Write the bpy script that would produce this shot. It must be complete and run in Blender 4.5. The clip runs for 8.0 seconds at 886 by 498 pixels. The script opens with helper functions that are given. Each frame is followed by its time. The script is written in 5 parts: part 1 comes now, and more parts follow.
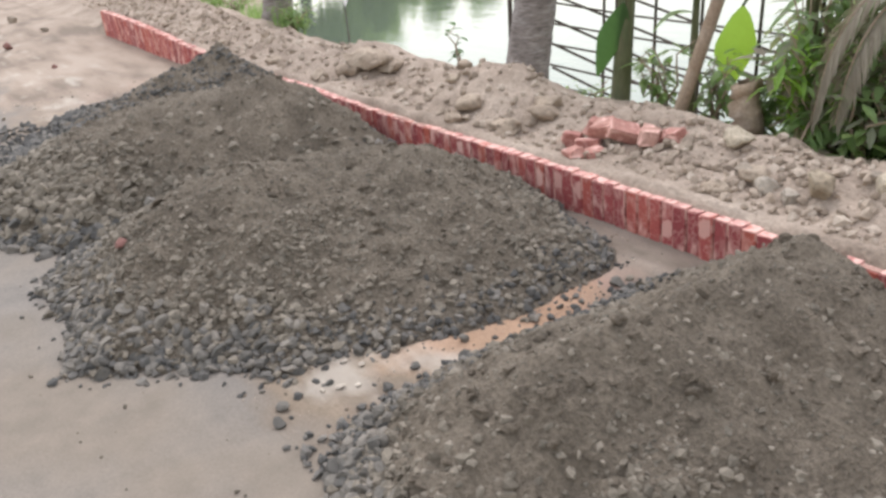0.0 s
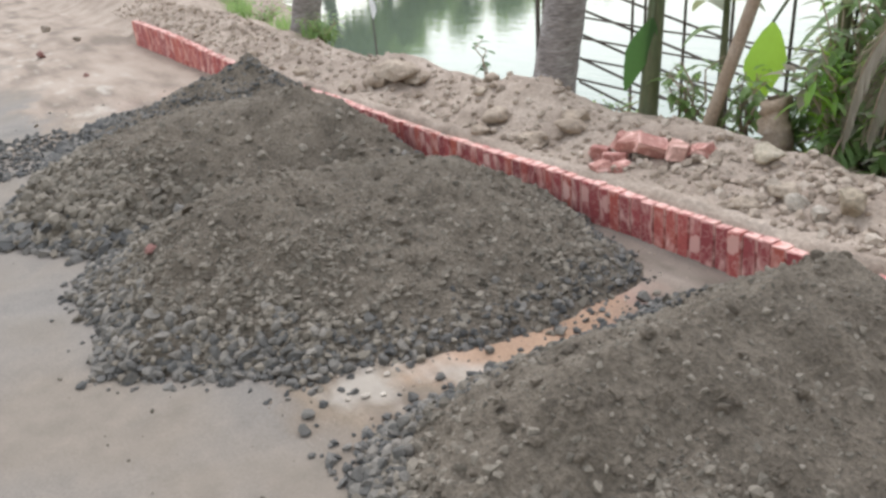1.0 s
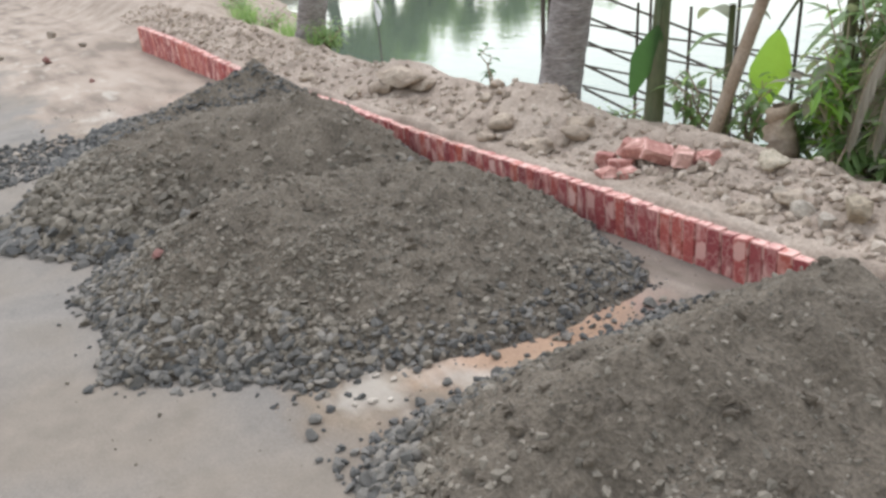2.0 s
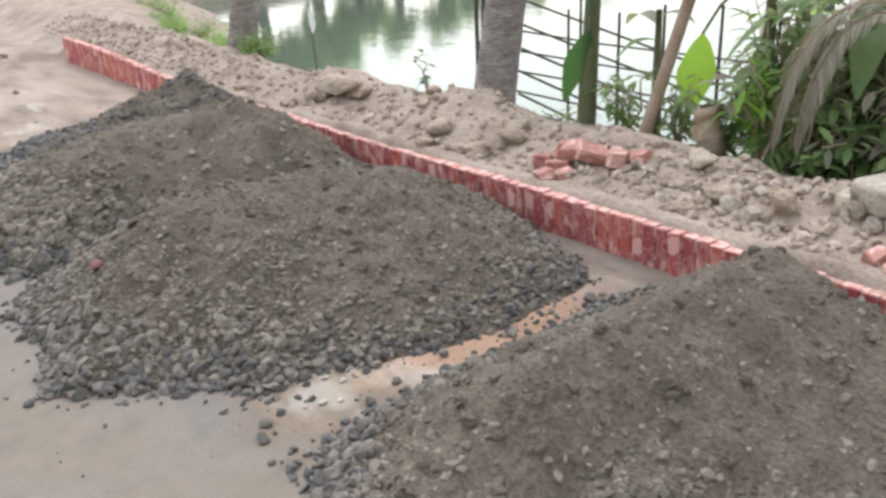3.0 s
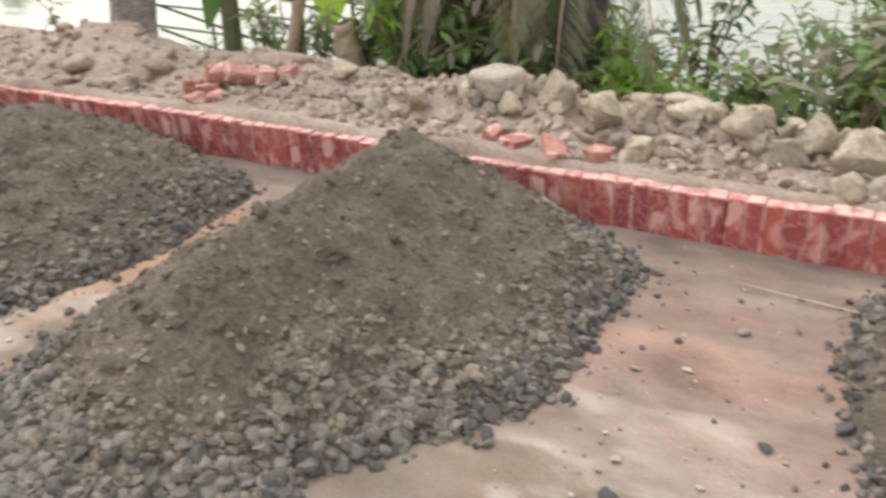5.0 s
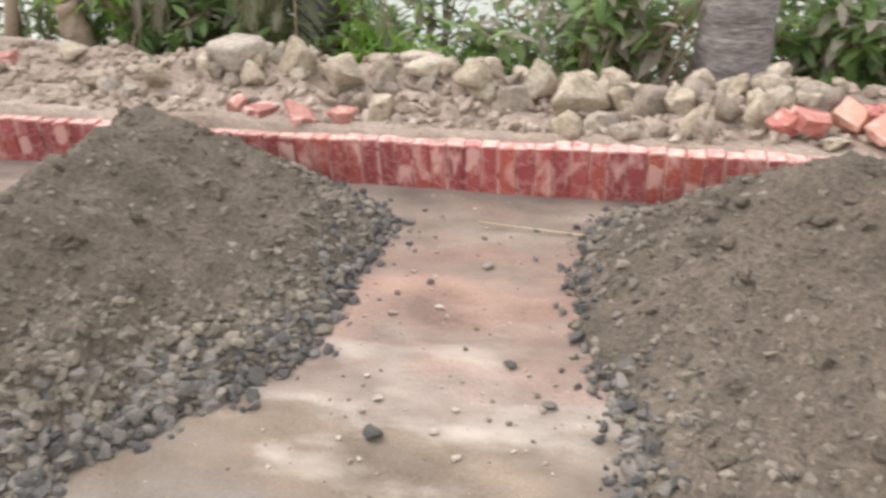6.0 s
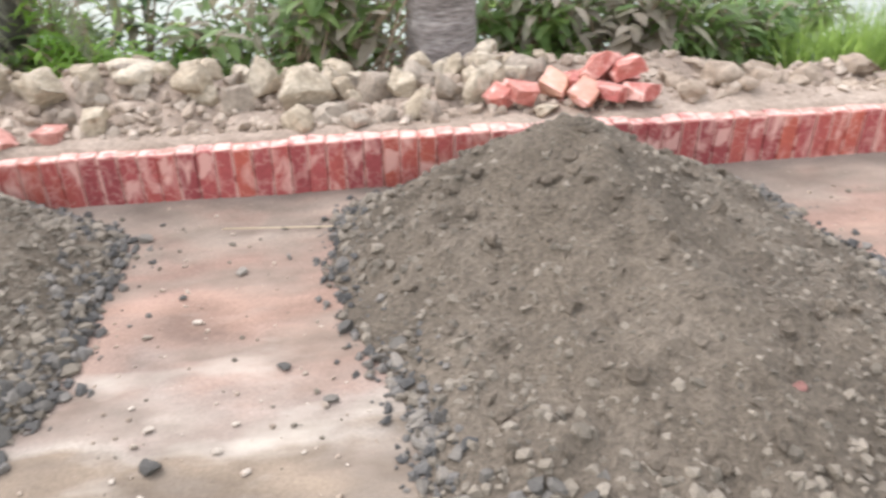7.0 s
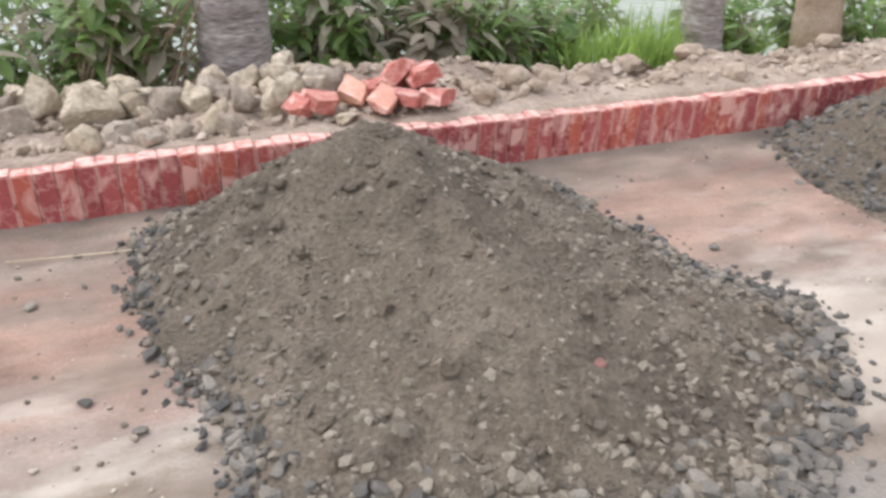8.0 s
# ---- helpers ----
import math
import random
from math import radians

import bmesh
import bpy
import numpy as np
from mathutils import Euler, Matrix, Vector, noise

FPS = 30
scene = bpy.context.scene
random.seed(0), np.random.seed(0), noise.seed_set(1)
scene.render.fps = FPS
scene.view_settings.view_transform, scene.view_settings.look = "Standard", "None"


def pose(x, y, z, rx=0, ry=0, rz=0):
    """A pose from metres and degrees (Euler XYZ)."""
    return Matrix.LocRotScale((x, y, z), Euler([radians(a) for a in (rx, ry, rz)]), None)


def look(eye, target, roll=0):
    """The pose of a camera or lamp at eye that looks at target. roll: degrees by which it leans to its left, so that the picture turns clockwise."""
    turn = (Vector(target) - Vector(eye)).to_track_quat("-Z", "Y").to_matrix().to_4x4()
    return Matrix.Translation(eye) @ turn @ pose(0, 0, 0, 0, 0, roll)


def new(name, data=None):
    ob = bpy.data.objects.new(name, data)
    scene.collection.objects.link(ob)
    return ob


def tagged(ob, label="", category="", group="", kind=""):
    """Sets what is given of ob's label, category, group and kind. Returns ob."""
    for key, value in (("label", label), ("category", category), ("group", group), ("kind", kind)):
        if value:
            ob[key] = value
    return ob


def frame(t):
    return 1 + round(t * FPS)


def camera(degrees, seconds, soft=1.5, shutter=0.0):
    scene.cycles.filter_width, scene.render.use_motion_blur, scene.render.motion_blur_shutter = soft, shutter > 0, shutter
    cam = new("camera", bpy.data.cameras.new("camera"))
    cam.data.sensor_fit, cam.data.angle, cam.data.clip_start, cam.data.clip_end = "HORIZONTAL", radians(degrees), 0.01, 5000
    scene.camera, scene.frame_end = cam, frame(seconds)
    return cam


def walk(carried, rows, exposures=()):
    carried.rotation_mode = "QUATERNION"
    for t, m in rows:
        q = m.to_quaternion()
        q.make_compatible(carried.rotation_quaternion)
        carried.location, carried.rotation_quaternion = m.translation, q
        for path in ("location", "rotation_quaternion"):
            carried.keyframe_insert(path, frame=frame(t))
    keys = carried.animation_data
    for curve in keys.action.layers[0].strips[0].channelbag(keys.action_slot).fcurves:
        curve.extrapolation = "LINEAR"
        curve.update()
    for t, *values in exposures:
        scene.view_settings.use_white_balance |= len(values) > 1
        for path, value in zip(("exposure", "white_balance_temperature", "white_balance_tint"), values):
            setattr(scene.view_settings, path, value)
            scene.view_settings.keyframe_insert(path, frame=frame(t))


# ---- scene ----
cam = camera(56.35, 8.0, soft=2.9, shutter=0.35)
PATH = [
    (0, (0.0827, 0.2135, 1.7172), (-1.1429, 0.9879, 1.0403), -6.77),
    (0.5, (0.0831, 0.2051, 1.7171), (-1.1517, 0.9763, 1.0533), -6.55),
    (1, (0.0755, 0.1885, 1.7157), (-1.1800, 0.9375, 1.0654), -6.39),
    (1.5, (0.0677, 0.1744, 1.7196), (-1.1999, 0.9101, 1.0779), -6.25),
    (3, (0.1002, 0.1042, 1.7093), (-1.0949, 0.9582, 1.0749), -5.85),
    (3.5, (0.1144, 0.0192, 1.7096), (-1.0003, 0.9645, 1.0587), -5.40),
    (4, (0.1473, -0.0393, 1.6926), (-0.8537, 0.9920, 0.9893), -5.60),
    (4.2, (0.1738, -0.0462, 1.6865), (-0.7940, 1.0054, 0.9672), -5.57),
    (5.3, (0.3818, -0.0674, 1.5991), (-0.2168, 1.1902, 0.8116), -3.56),
    (5.5, (0.4125, -0.0813, 1.6012), (-0.1100, 1.2006, 0.7990), -3.45),
    (6, (0.4767, -0.0946, 1.5940), (0.1419, 1.2304, 0.7620), -2.78),
    (6.5, (0.4671, -0.0883, 1.5590), (0.3951, 1.2682, 0.7136), -1.15),
    (7, (0.4222, -0.0932, 1.5699), (0.5859, 1.2540, 0.7224), -0.74),
    (7.5, (0.4392, -0.0986, 1.5634), (0.8078, 1.2198, 0.7353), 0.93),
    (8, (0.4530, -0.1105, 1.5594), (0.9554, 1.1655, 0.7350), 2.25),
]
walk(cam, [(t, look(eye, target, roll)) for t, eye, target, roll in PATH],
     [(0, 0.99, 6300, 14), (1.5, 0.92, 6000, 10), (3.5, 1.04, 6250, 13), (5.5, 1.01, 6800, 15), (6.5, 1.42, 6330, 15), (7.2, 1.44, 6300, 15), (8.0, 1.13, 6280, 15)])


# ---- world and light ----
world = bpy.data.worlds.new("sky")
scene.world = world
world.use_nodes = True
wn, wl = world.node_tree.nodes, world.node_tree.links
sky = wn.new("ShaderNodeTexSky")
sky.sky_type = "NISHITA"
sky.sun_disc = False
sky.sun_elevation = radians(58)
sky.sun_rotation = radians(-56)
sky.air_density, sky.dust_density, sky.ozone_density = 2.5, 2.0, 1.0
pale = wn.new("ShaderNodeHueSaturation")
pale.inputs["Saturation"].default_value = 0.3
wl.new(sky.outputs[0], pale.inputs["Color"])
wl.new(pale.outputs[0], wn["Background"].inputs[0])
wn["Background"].inputs[1].default_value = 0.15

sun_data = bpy.data.lights.new("sun", "SUN")
sun_data.energy = 0.45
sun_data.angle = radians(50)
sun_data.color = (1.0, 0.97, 0.93)
sun = new("sun", sun_data)
sun.matrix_world = look((-8.3, 5.6, 16.0), (0, 0, 0))


# ---- materials ----
def material(name, colours, scale=6.0, fine=60.0, rough=0.9, bump=0.4, bump_size=0.01, fine_mix=0.35, island=0.0,
             random_mix=0.0, spec=0.3, metal=0.0, subsurface=None, stretch=(1, 1, 1)):
    """Mottled surface: coarse noise runs through the colours, fine noise darkens and lightens them."""
    m = bpy.data.materials.new(name)
    m.use_nodes = True
    n, l = m.node_tree.nodes, m.node_tree.links
    b = n["Principled BSDF"]
    b.inputs["Roughness"].default_value = rough
    b.inputs["Specular IOR Level"].default_value = spec
    b.inputs["Metallic"].default_value = metal
    geo = n.new("ShaderNodeNewGeometry")
    mp = n.new("ShaderNodeMapping")
    mp.inputs["Scale"].default_value = stretch
    l.new(geo.outputs["Position"], mp.inputs["Vector"])
    a = n.new("ShaderNodeTexNoise")
    a.inputs["Scale"].default_value, a.inputs["Detail"].default_value, a.inputs["Roughness"].default_value = scale, 6, 0.6
    l.new(mp.outputs[0], a.inputs["Vector"])
    ramp = n.new("ShaderNodeValToRGB")
    els = ramp.color_ramp.elements
    k = len(colours)
    while len(els) < k:
        els.new(0.5)
    for i, c in enumerate(colours):
        els[i].position = 0.3 + 0.4 * i / max(1, k - 1)
        els[i].color = (*c, 1)
    value = a.outputs["Fac"]
    if island or random_mix:
        src = geo.outputs["Random Per Island"] if island else n.new("ShaderNodeObjectInfo").outputs["Random"]
        mixv = n.new("ShaderNodeMix")
        mixv.inputs["Factor"].default_value = island or random_mix
        l.new(a.outputs["Fac"], mixv.inputs["A"])
        spread = n.new("ShaderNodeMapRange")
        spread.inputs["To Min"].default_value, spread.inputs["To Max"].default_value = 0.25, 0.75
        l.new(src, spread.inputs["Value"])
        l.new(spread.outputs[0], mixv.inputs["B"])
        value = mixv.outputs["Result"]
    l.new(value, ramp.inputs["Fac"])
    f = n.new("ShaderNodeTexNoise")
    f.inputs["Scale"].default_value, f.inputs["Detail"].default_value, f.inputs["Roughness"].default_value = fine, 4, 0.65
    l.new(mp.outputs[0], f.inputs["Vector"])
    fr = n.new("ShaderNodeMapRange")
    fr.inputs["From Min"].default_value, fr.inputs["From Max"].default_value = 0.3, 0.7
    fr.inputs["To Min"].default_value, fr.inputs["To Max"].default_value = 1 - fine_mix, 1 + fine_mix
    l.new(f.outputs["Fac"], fr.inputs["Value"])
    mul = n.new("ShaderNodeVectorMath")
    mul.operation = "SCALE"
    l.new(ramp.outputs["Color"], mul.inputs[0])
    l.new(fr.outputs[0], mul.inputs["Scale"])
    l.new(mul.outputs[0], b.inputs["Base Color"])
    bp = n.new("ShaderNodeBump")
    bp.inputs["Strength"].default_value, bp.inputs["Distance"].default_value = bump, bump_size
    l.new(f.outputs["Fac"], bp.inputs["Height"])
    l.new(bp.outputs[0], b.inputs["Normal"])
    if subsurface:
        tr = n.new("ShaderNodeBsdfTranslucent")
        tr.inputs["Color"].default_value = (*subsurface, 1)
        mx = n.new("ShaderNodeMixShader")
        mx.inputs[0].default_value = 0.5
        l.new(b.outputs[0], mx.inputs[1])
        l.new(tr.outputs[0], mx.inputs[2])
        l.new(mx.outputs[0], n["Material Output"].inputs["Surface"])
    return m


def road_material():
    """Trodden earth: grey dust on the carriageway, pink and orange soil towards the kerb, chalky patches between."""
    m = material("road_earth", [(0.175, 0.154, 0.134), (0.235, 0.207, 0.18), (0.20, 0.18, 0.157)], 1.6, 90, 0.95, 0.5, 0.006, 0.16)
    n, l = m.node_tree.nodes, m.node_tree.links
    b = n["Principled BSDF"]
    grey = b.inputs["Base Color"].links[0].from_socket
    geo = n.new("ShaderNodeNewGeometry")
    sep = n.new("ShaderNodeSeparateXYZ")
    l.new(geo.outputs["Position"], sep.inputs[0])

    def noise_at(scale, detail, stretch):
        mp = n.new("ShaderNodeMapping")
        mp.inputs["Scale"].default_value = stretch
        l.new(geo.outputs["Position"], mp.inputs["Vector"])
        t = n.new("ShaderNodeTexNoise")
        t.inputs["Scale"].default_value, t.inputs["Detail"].default_value = scale, detail
        l.new(mp.outputs[0], t.inputs["Vector"])
        return t.outputs["Fac"]

    def ramp_of(src, stops):
        r = n.new("ShaderNodeValToRGB")
        while len(r.color_ramp.elements) < len(stops):
            r.color_ramp.elements.new(0.5)
        for e, (p, c) in zip(r.color_ramp.elements, stops):
            e.position, e.color = p, (*c, 1)
        l.new(src, r.inputs["Fac"])
        return r.outputs["Color"]

    def mix(fac, a, c):
        x = n.new("ShaderNodeMix")
        x.data_type = "RGBA"
        l.new(fac, x.inputs["Factor"])
        l.new(a, x.inputs["A"])
        l.new(c, x.inputs["B"])
        return x.outputs["Result"]

    def ranged(src, a, b, lo=0.0, hi=1.0):
        r = n.new("ShaderNodeMapRange")
        for key, val in (("From Min", a), ("From Max", b), ("To Min", lo), ("To Max", hi)):
            r.inputs[key].default_value = val
        l.new(src, r.inputs["Value"])
        return r.outputs[0]

    def maths(kind, a, c):
        q = n.new("ShaderNodeMath")
        q.operation = kind
        l.new(a, q.inputs[0])
        if isinstance(c, float):
            q.inputs[1].default_value = c
        else:
            l.new(c, q.inputs[1])
        return q.outputs[0]

    def scaled(colour, by):
        q = n.new("ShaderNodeVectorMath")
        q.operation = "SCALE"
        l.new(colour, q.inputs[0])
        l.new(by, q.inputs["Scale"])
        return q.outputs[0]

    grain = b.inputs["Base Color"].links[0].from_node.inputs["Scale"].links[0].from_socket
    # tan dust in broad drifts on the carriageway
    tan = ramp_of(noise_at(9.0, 6, (1, 1, 1)), [(0.3, (0.18, 0.14, 0.10)), (0.7, (0.255, 0.20, 0.148))])
    first = mix(ranged(noise_at(0.8, 5, (1, 1, 1)), 0.42, 0.60, 0.0, 0.55), grey, tan)
    # bands of soil, wavering along the kerb: tan, chalk, pale pink, pink, grey-brown dust
    wob = ranged(noise_at(1.5, 5, (0.6, 1, 1)), 0.2, 0.8, -0.42, 0.42)
    wav = ranged(noise_at(6.0, 5, (0.6, 1, 1)), 0.2, 0.8, -0.14, 0.14)
    yy = maths("ADD", maths("ADD", sep.outputs["Y"], wob), wav)
    place = ranged(yy, 1.0, 3.0)
    bands = ramp_of(place, [(0.06, (0.235, 0.178, 0.128)), (0.19, (0.27, 0.21, 0.155)), (0.25, (0.41, 0.35, 0.29)), (0.32, (0.39, 0.315, 0.265)), (0.40, (0.37, 0.265, 0.212)),
                            (0.56, (0.36, 0.235, 0.178)), (0.72, (0.31, 0.205, 0.16)), (0.83, (0.31, 0.24, 0.19)), (0.93, (0.27, 0.22, 0.178))])
    blot = ranged(noise_at(3.2, 9, (0.7, 1.3, 1)), 0.3, 0.7, 0.52, 1.2)
    bands = scaled(scaled(bands, blot), grain)
    dirt = ramp_of(noise_at(8.0, 6, (0.7, 1.2, 1)), [(0.35, (0.15, 0.118, 0.092)), (0.65, (0.25, 0.20, 0.16))])
    bands = mix(ranged(noise_at(2.9, 7, (0.5, 1.4, 0.7)), 0.47, 0.62, 0.0, 0.75), bands, dirt)
    # plain tan earth on the far stretch of the road
    far_tan = ramp_of(noise_at(1.8, 8, (0.45, 1.6, 1)), [(0.35, (0.20, 0.155, 0.12)), (0.5, (0.31, 0.24, 0.187)), (0.65, (0.37, 0.295, 0.235))])
    bands = mix(ranged(sep.outputs["X"], -7.4, -9.0), bands, scaled(far_tan, grain))
    first = mix(ranged(yy, 0.95, 1.3), first, bands)
    # thin chalky streaks
    streak = ranged(noise_at(3.4, 10, (0.6, 1.5, 1)), 0.54, 0.68, 0.0, 0.6)
    streak = maths("MULTIPLY", maths("MULTIPLY", streak, ranged(yy, 1.15, 1.4)), ranged(yy, 2.3, 1.9))
    rgb = n.new("ShaderNodeRGB")
    rgb.outputs[0].default_value = (0.50, 0.44, 0.37, 1)
    # two spills of chalk with ragged edges
    spill = streak
    for px, py, size in ((2.55, 1.35, 0.55), (-2.38, 1.24, 0.15)):
        far = n.new("ShaderNodeVectorMath")
        far.operation = "DISTANCE"
        l.new(geo.outputs["Position"], far.inputs[0])
        far.inputs[1].default_value = (px, py, 0.0)
        edge = maths("ADD", maths("DIVIDE", far.outputs["Value"], size), ranged(noise_at(5.0, 7, (0.7, 1.3, 1)), 0.25, 0.75, -0.6, 0.6))
        spill = maths("MAXIMUM", spill, ranged(edge, 1.0, 0.45, 0.0, 0.5))
    # ochre earth showing between two heaps
    far = n.new("ShaderNodeVectorMath")
    far.operation = "DISTANCE"
    l.new(geo.outputs["Position"], far.inputs[0])
    far.inputs[1].default_value = (-2.32, 1.95, 0.0)
    ochre = ramp_of(noise_at(7.0, 6, (1, 1, 1)), [(0.3, (0.30, 0.185, 0.115)), (0.7, (0.44, 0.28, 0.18))])
    ragged = maths("ADD", maths("DIVIDE", far.outputs["Value"], 0.55), ranged(noise_at(4.0, 7, (1, 1, 1)), 0.25, 0.75, -0.4, 0.4))
    first = mix(ranged(ragged, 1.0, 0.5, 0.0, 0.8), first, scaled(ochre, grain))
    l.new(mix(spill, first, rgb.outputs[0]), b.inputs["Base Color"])
    return m


def brick_material(name, reds, stain, dabbed=False, top_mix=0.62):
    """Red-washed brick with smears of pale mortar, each brick a shade of its own."""
    m = material(name, reds, 9, 70, 0.85, 0.5, 0.004, 0.16, random_mix=0.72, spec=0.25)
    n, l = m.node_tree.nodes, m.node_tree.links
    b = n["Principled BSDF"]
    base = b.inputs["Base Color"].links[0].from_socket
    geo = n.new("ShaderNodeNewGeometry")
    t = n.new("ShaderNodeTexNoise")
    t.inputs["Scale"].default_value, t.inputs["Detail"].default_value, t.inputs["Distortion"].default_value = 15, 4, 0.4
    up = n.new("ShaderNodeMapping")
    up.inputs["Scale"].default_value = (1.0, 1.0, 0.55)
    l.new(geo.outputs["Position"], up.inputs["Vector"])
    l.new(up.outputs[0], t.inputs["Vector"])
    rnd = n.new("ShaderNodeObjectInfo")
    amt = n.new("ShaderNodeMath")
    amt.operation = "MULTIPLY_ADD"
    amt.inputs[1].default_value, amt.inputs[2].default_value = 0.07, -0.035
    w = n.new("ShaderNodeTexWhiteNoise")
    w.noise_dimensions = "1D"
    l.new(rnd.outputs["Random"], w.inputs["W"])
    l.new(w.outputs["Value"], amt.inputs[0])
    add = n.new("ShaderNodeMath")
    l.new(t.outputs["Fac"], add.inputs[0])
    l.new(amt.outputs[0], add.inputs[1])
    r = n.new("ShaderNodeMapRange")
    r.inputs["From Min"].default_value, r.inputs["From Max"].default_value = stain - 0.04, stain + 0.12
    r.inputs["To Max"].default_value = 0.75
    l.new(add.outputs[0], r.inputs["Value"])
    # thin drips and scrapes of mortar
    q = n.new("ShaderNodeTexNoise")
    q.inputs["Scale"].default_value, q.inputs["Detail"].default_value = 19, 2
    l.new(geo.outputs["Position"], q.inputs["Vector"])
    d0 = n.new("ShaderNodeMath")
    d0.operation = "SUBTRACT"
    d0.inputs[1].default_value = 0.5
    l.new(q.outputs["Fac"], d0.inputs[0])
    d1 = n.new("ShaderNodeMath")
    d1.operation = "ABSOLUTE"
    l.new(d0.outputs[0], d1.inputs[0])
    d2 = n.new("ShaderNodeMapRange")
    d2.inputs["From Min"].default_value, d2.inputs["From Max"].default_value = 0.03, 0.005
    d2.inputs["To Max"].default_value = 0.32
    l.new(d1.outputs[0], d2.inputs["Value"])
    # mortar squeezed out along the edges of each brick
    tc = n.new("ShaderNodeTexCoord")
    ge = n.new("ShaderNodeSeparateXYZ")
    l.new(tc.outputs["Generated"], ge.inputs[0])
    wide = n.new("ShaderNodeMath")
    wide.operation = "PINGPONG"
    wide.inputs[1].default_value = 0.5
    l.new(ge.outputs["X"], wide.inputs[0])
    high = n.new("ShaderNodeMath")
    high.operation = "PINGPONG"
    high.inputs[1].default_value = 0.5
    l.new(ge.outputs["Z"], high.inputs[0])
    slim = n.new("ShaderNodeMath")
    slim.operation = "MULTIPLY"
    slim.inputs[1].default_value = 3.0
    l.new(high.outputs[0], slim.inputs[0])
    least = n.new("ShaderNodeMath")
    least.operation = "MINIMUM"
    l.new(wide.outputs[0], least.inputs[0])
    l.new(slim.outputs[0], least.inputs[1])
    rim = n.new("ShaderNodeMapRange")
    rim.inputs["From Min"].default_value, rim.inputs["From Max"].default_value = 0.13, 0.03
    l.new(least.outputs[0], rim.inputs["Value"])
    some = n.new("ShaderNodeMapRange")
    some.inputs["From Min"].default_value, some.inputs["From Max"].default_value = 0.42, 0.52
    some.inputs["To Max"].default_value = 0.9
    l.new(q.outputs["Fac"], some.inputs["Value"])
    smear = n.new("ShaderNodeMath")
    smear.operation = "MULTIPLY"
    l.new(rim.outputs[0], smear.inputs[0])
    l.new(some.outputs[0], smear.inputs[1])
    d3 = n.new("ShaderNodeMath")
    d3.operation = "MAXIMUM"
    l.new(d2.outputs[0], d3.inputs[0])
    l.new(smear.outputs[0], d3.inputs[1])
    # mortar lies on the upward faces
    sep = n.new("ShaderNodeSeparateXYZ")
    l.new(geo.outputs["Normal"], sep.inputs[0])
    top = n.new("ShaderNodeMapRange")
    top.inputs["From Min"].default_value, top.inputs["From Max"].default_value = 0.5, 0.9
    top.inputs["To Max"].default_value = top_mix
    l.new(sep.outputs["Z"], top.inputs["Value"])
    t2 = n.new("ShaderNodeMath")
    t2.operation = "MAXIMUM"
    t3 = n.new("ShaderNodeMath")
    t3.operation = "MAXIMUM"
    l.new(r.outputs[0], t3.inputs[0])
    l.new(d3.outputs[0], t3.inputs[1])
    l.new(t3.outputs[0], t2.inputs[0])
    patchy = n.new("ShaderNodeMapRange")
    patchy.inputs["From Min"].default_value, patchy.inputs["From Max"].default_value = 0.38, 0.58
    patchy.inputs["To Min"].default_value, patchy.inputs["To Max"].default_value = 0.45, 1.15
    l.new(t.outputs["Fac"], patchy.inputs["Value"])
    t4 = n.new("ShaderNodeMath")
    t4.operation = "MULTIPLY"
    l.new(top.outputs[0], t4.inputs[0])
    l.new(patchy.outputs[0], t4.inputs[1])
    l.new(t4.outputs[0], t2.inputs[1])
    # some bricks carry a squarish dab of pale mortar on the face
    dab = n.new("ShaderNodeTexWhiteNoise")
    dab.noise_dimensions = "4D"
    l.new(rnd.outputs["Random"], dab.inputs["W"])
    pick = n.new("ShaderNodeSeparateColor")
    l.new(dab.outputs["Color"], pick.inputs[0])

    def calc(kind, a, c):
        k = n.new("ShaderNodeMath")
        k.operation = kind
        for sock, val in zip(k.inputs, (a, c)):
            if isinstance(val, float):
                sock.default_value = val
            else:
                l.new(val, sock)
        return k.outputs[0]

    def ramped(src, lo, hi):
        k = n.new("ShaderNodeMapRange")
        k.inputs["From Min"].default_value, k.inputs["From Max"].default_value = lo, hi
        l.new(src, k.inputs["Value"])
        return k.outputs[0]

    rag = calc("MULTIPLY", calc("SUBTRACT", t.outputs["Fac"], 0.5), 0.7)
    centre = calc("ADD", calc("MULTIPLY", pick.outputs[0], 0.45), 0.38)
    tall = calc("ADD", calc("ABSOLUTE", calc("SUBTRACT", ge.outputs["Z"], centre), 0.0), rag)
    broad = calc("ADD", calc("ABSOLUTE", calc("SUBTRACT", ge.outputs["X"], 0.5), 0.0), rag)
    square = calc("MULTIPLY", ramped(tall, 0.17, 0.12), ramped(broad, 0.40, 0.32))
    square = calc("MULTIPLY", square, 0.65 if dabbed else calc("MULTIPLY", ramped(pick.outputs[1], 0.90, 0.93), 0.85))
    face = n.new("ShaderNodeSeparateXYZ")
    l.new(geo.outputs["True Normal"], face.inputs[0])
    square = calc("MULTIPLY", square, ramped(face.outputs["Y"], -0.4, -0.8))
    x = n.new("ShaderNodeMix")
    x.data_type = "RGBA"
    l.new(calc("MAXIMUM", t2.outputs[0], square), x.inputs["Factor"])
    l.new(base, x.inputs["A"])
    x.inputs["B"].default_value = (0.78, 0.49, 0.42, 1)
    l.new(x.outputs["Result"], b.inputs["Base Color"])
    return m


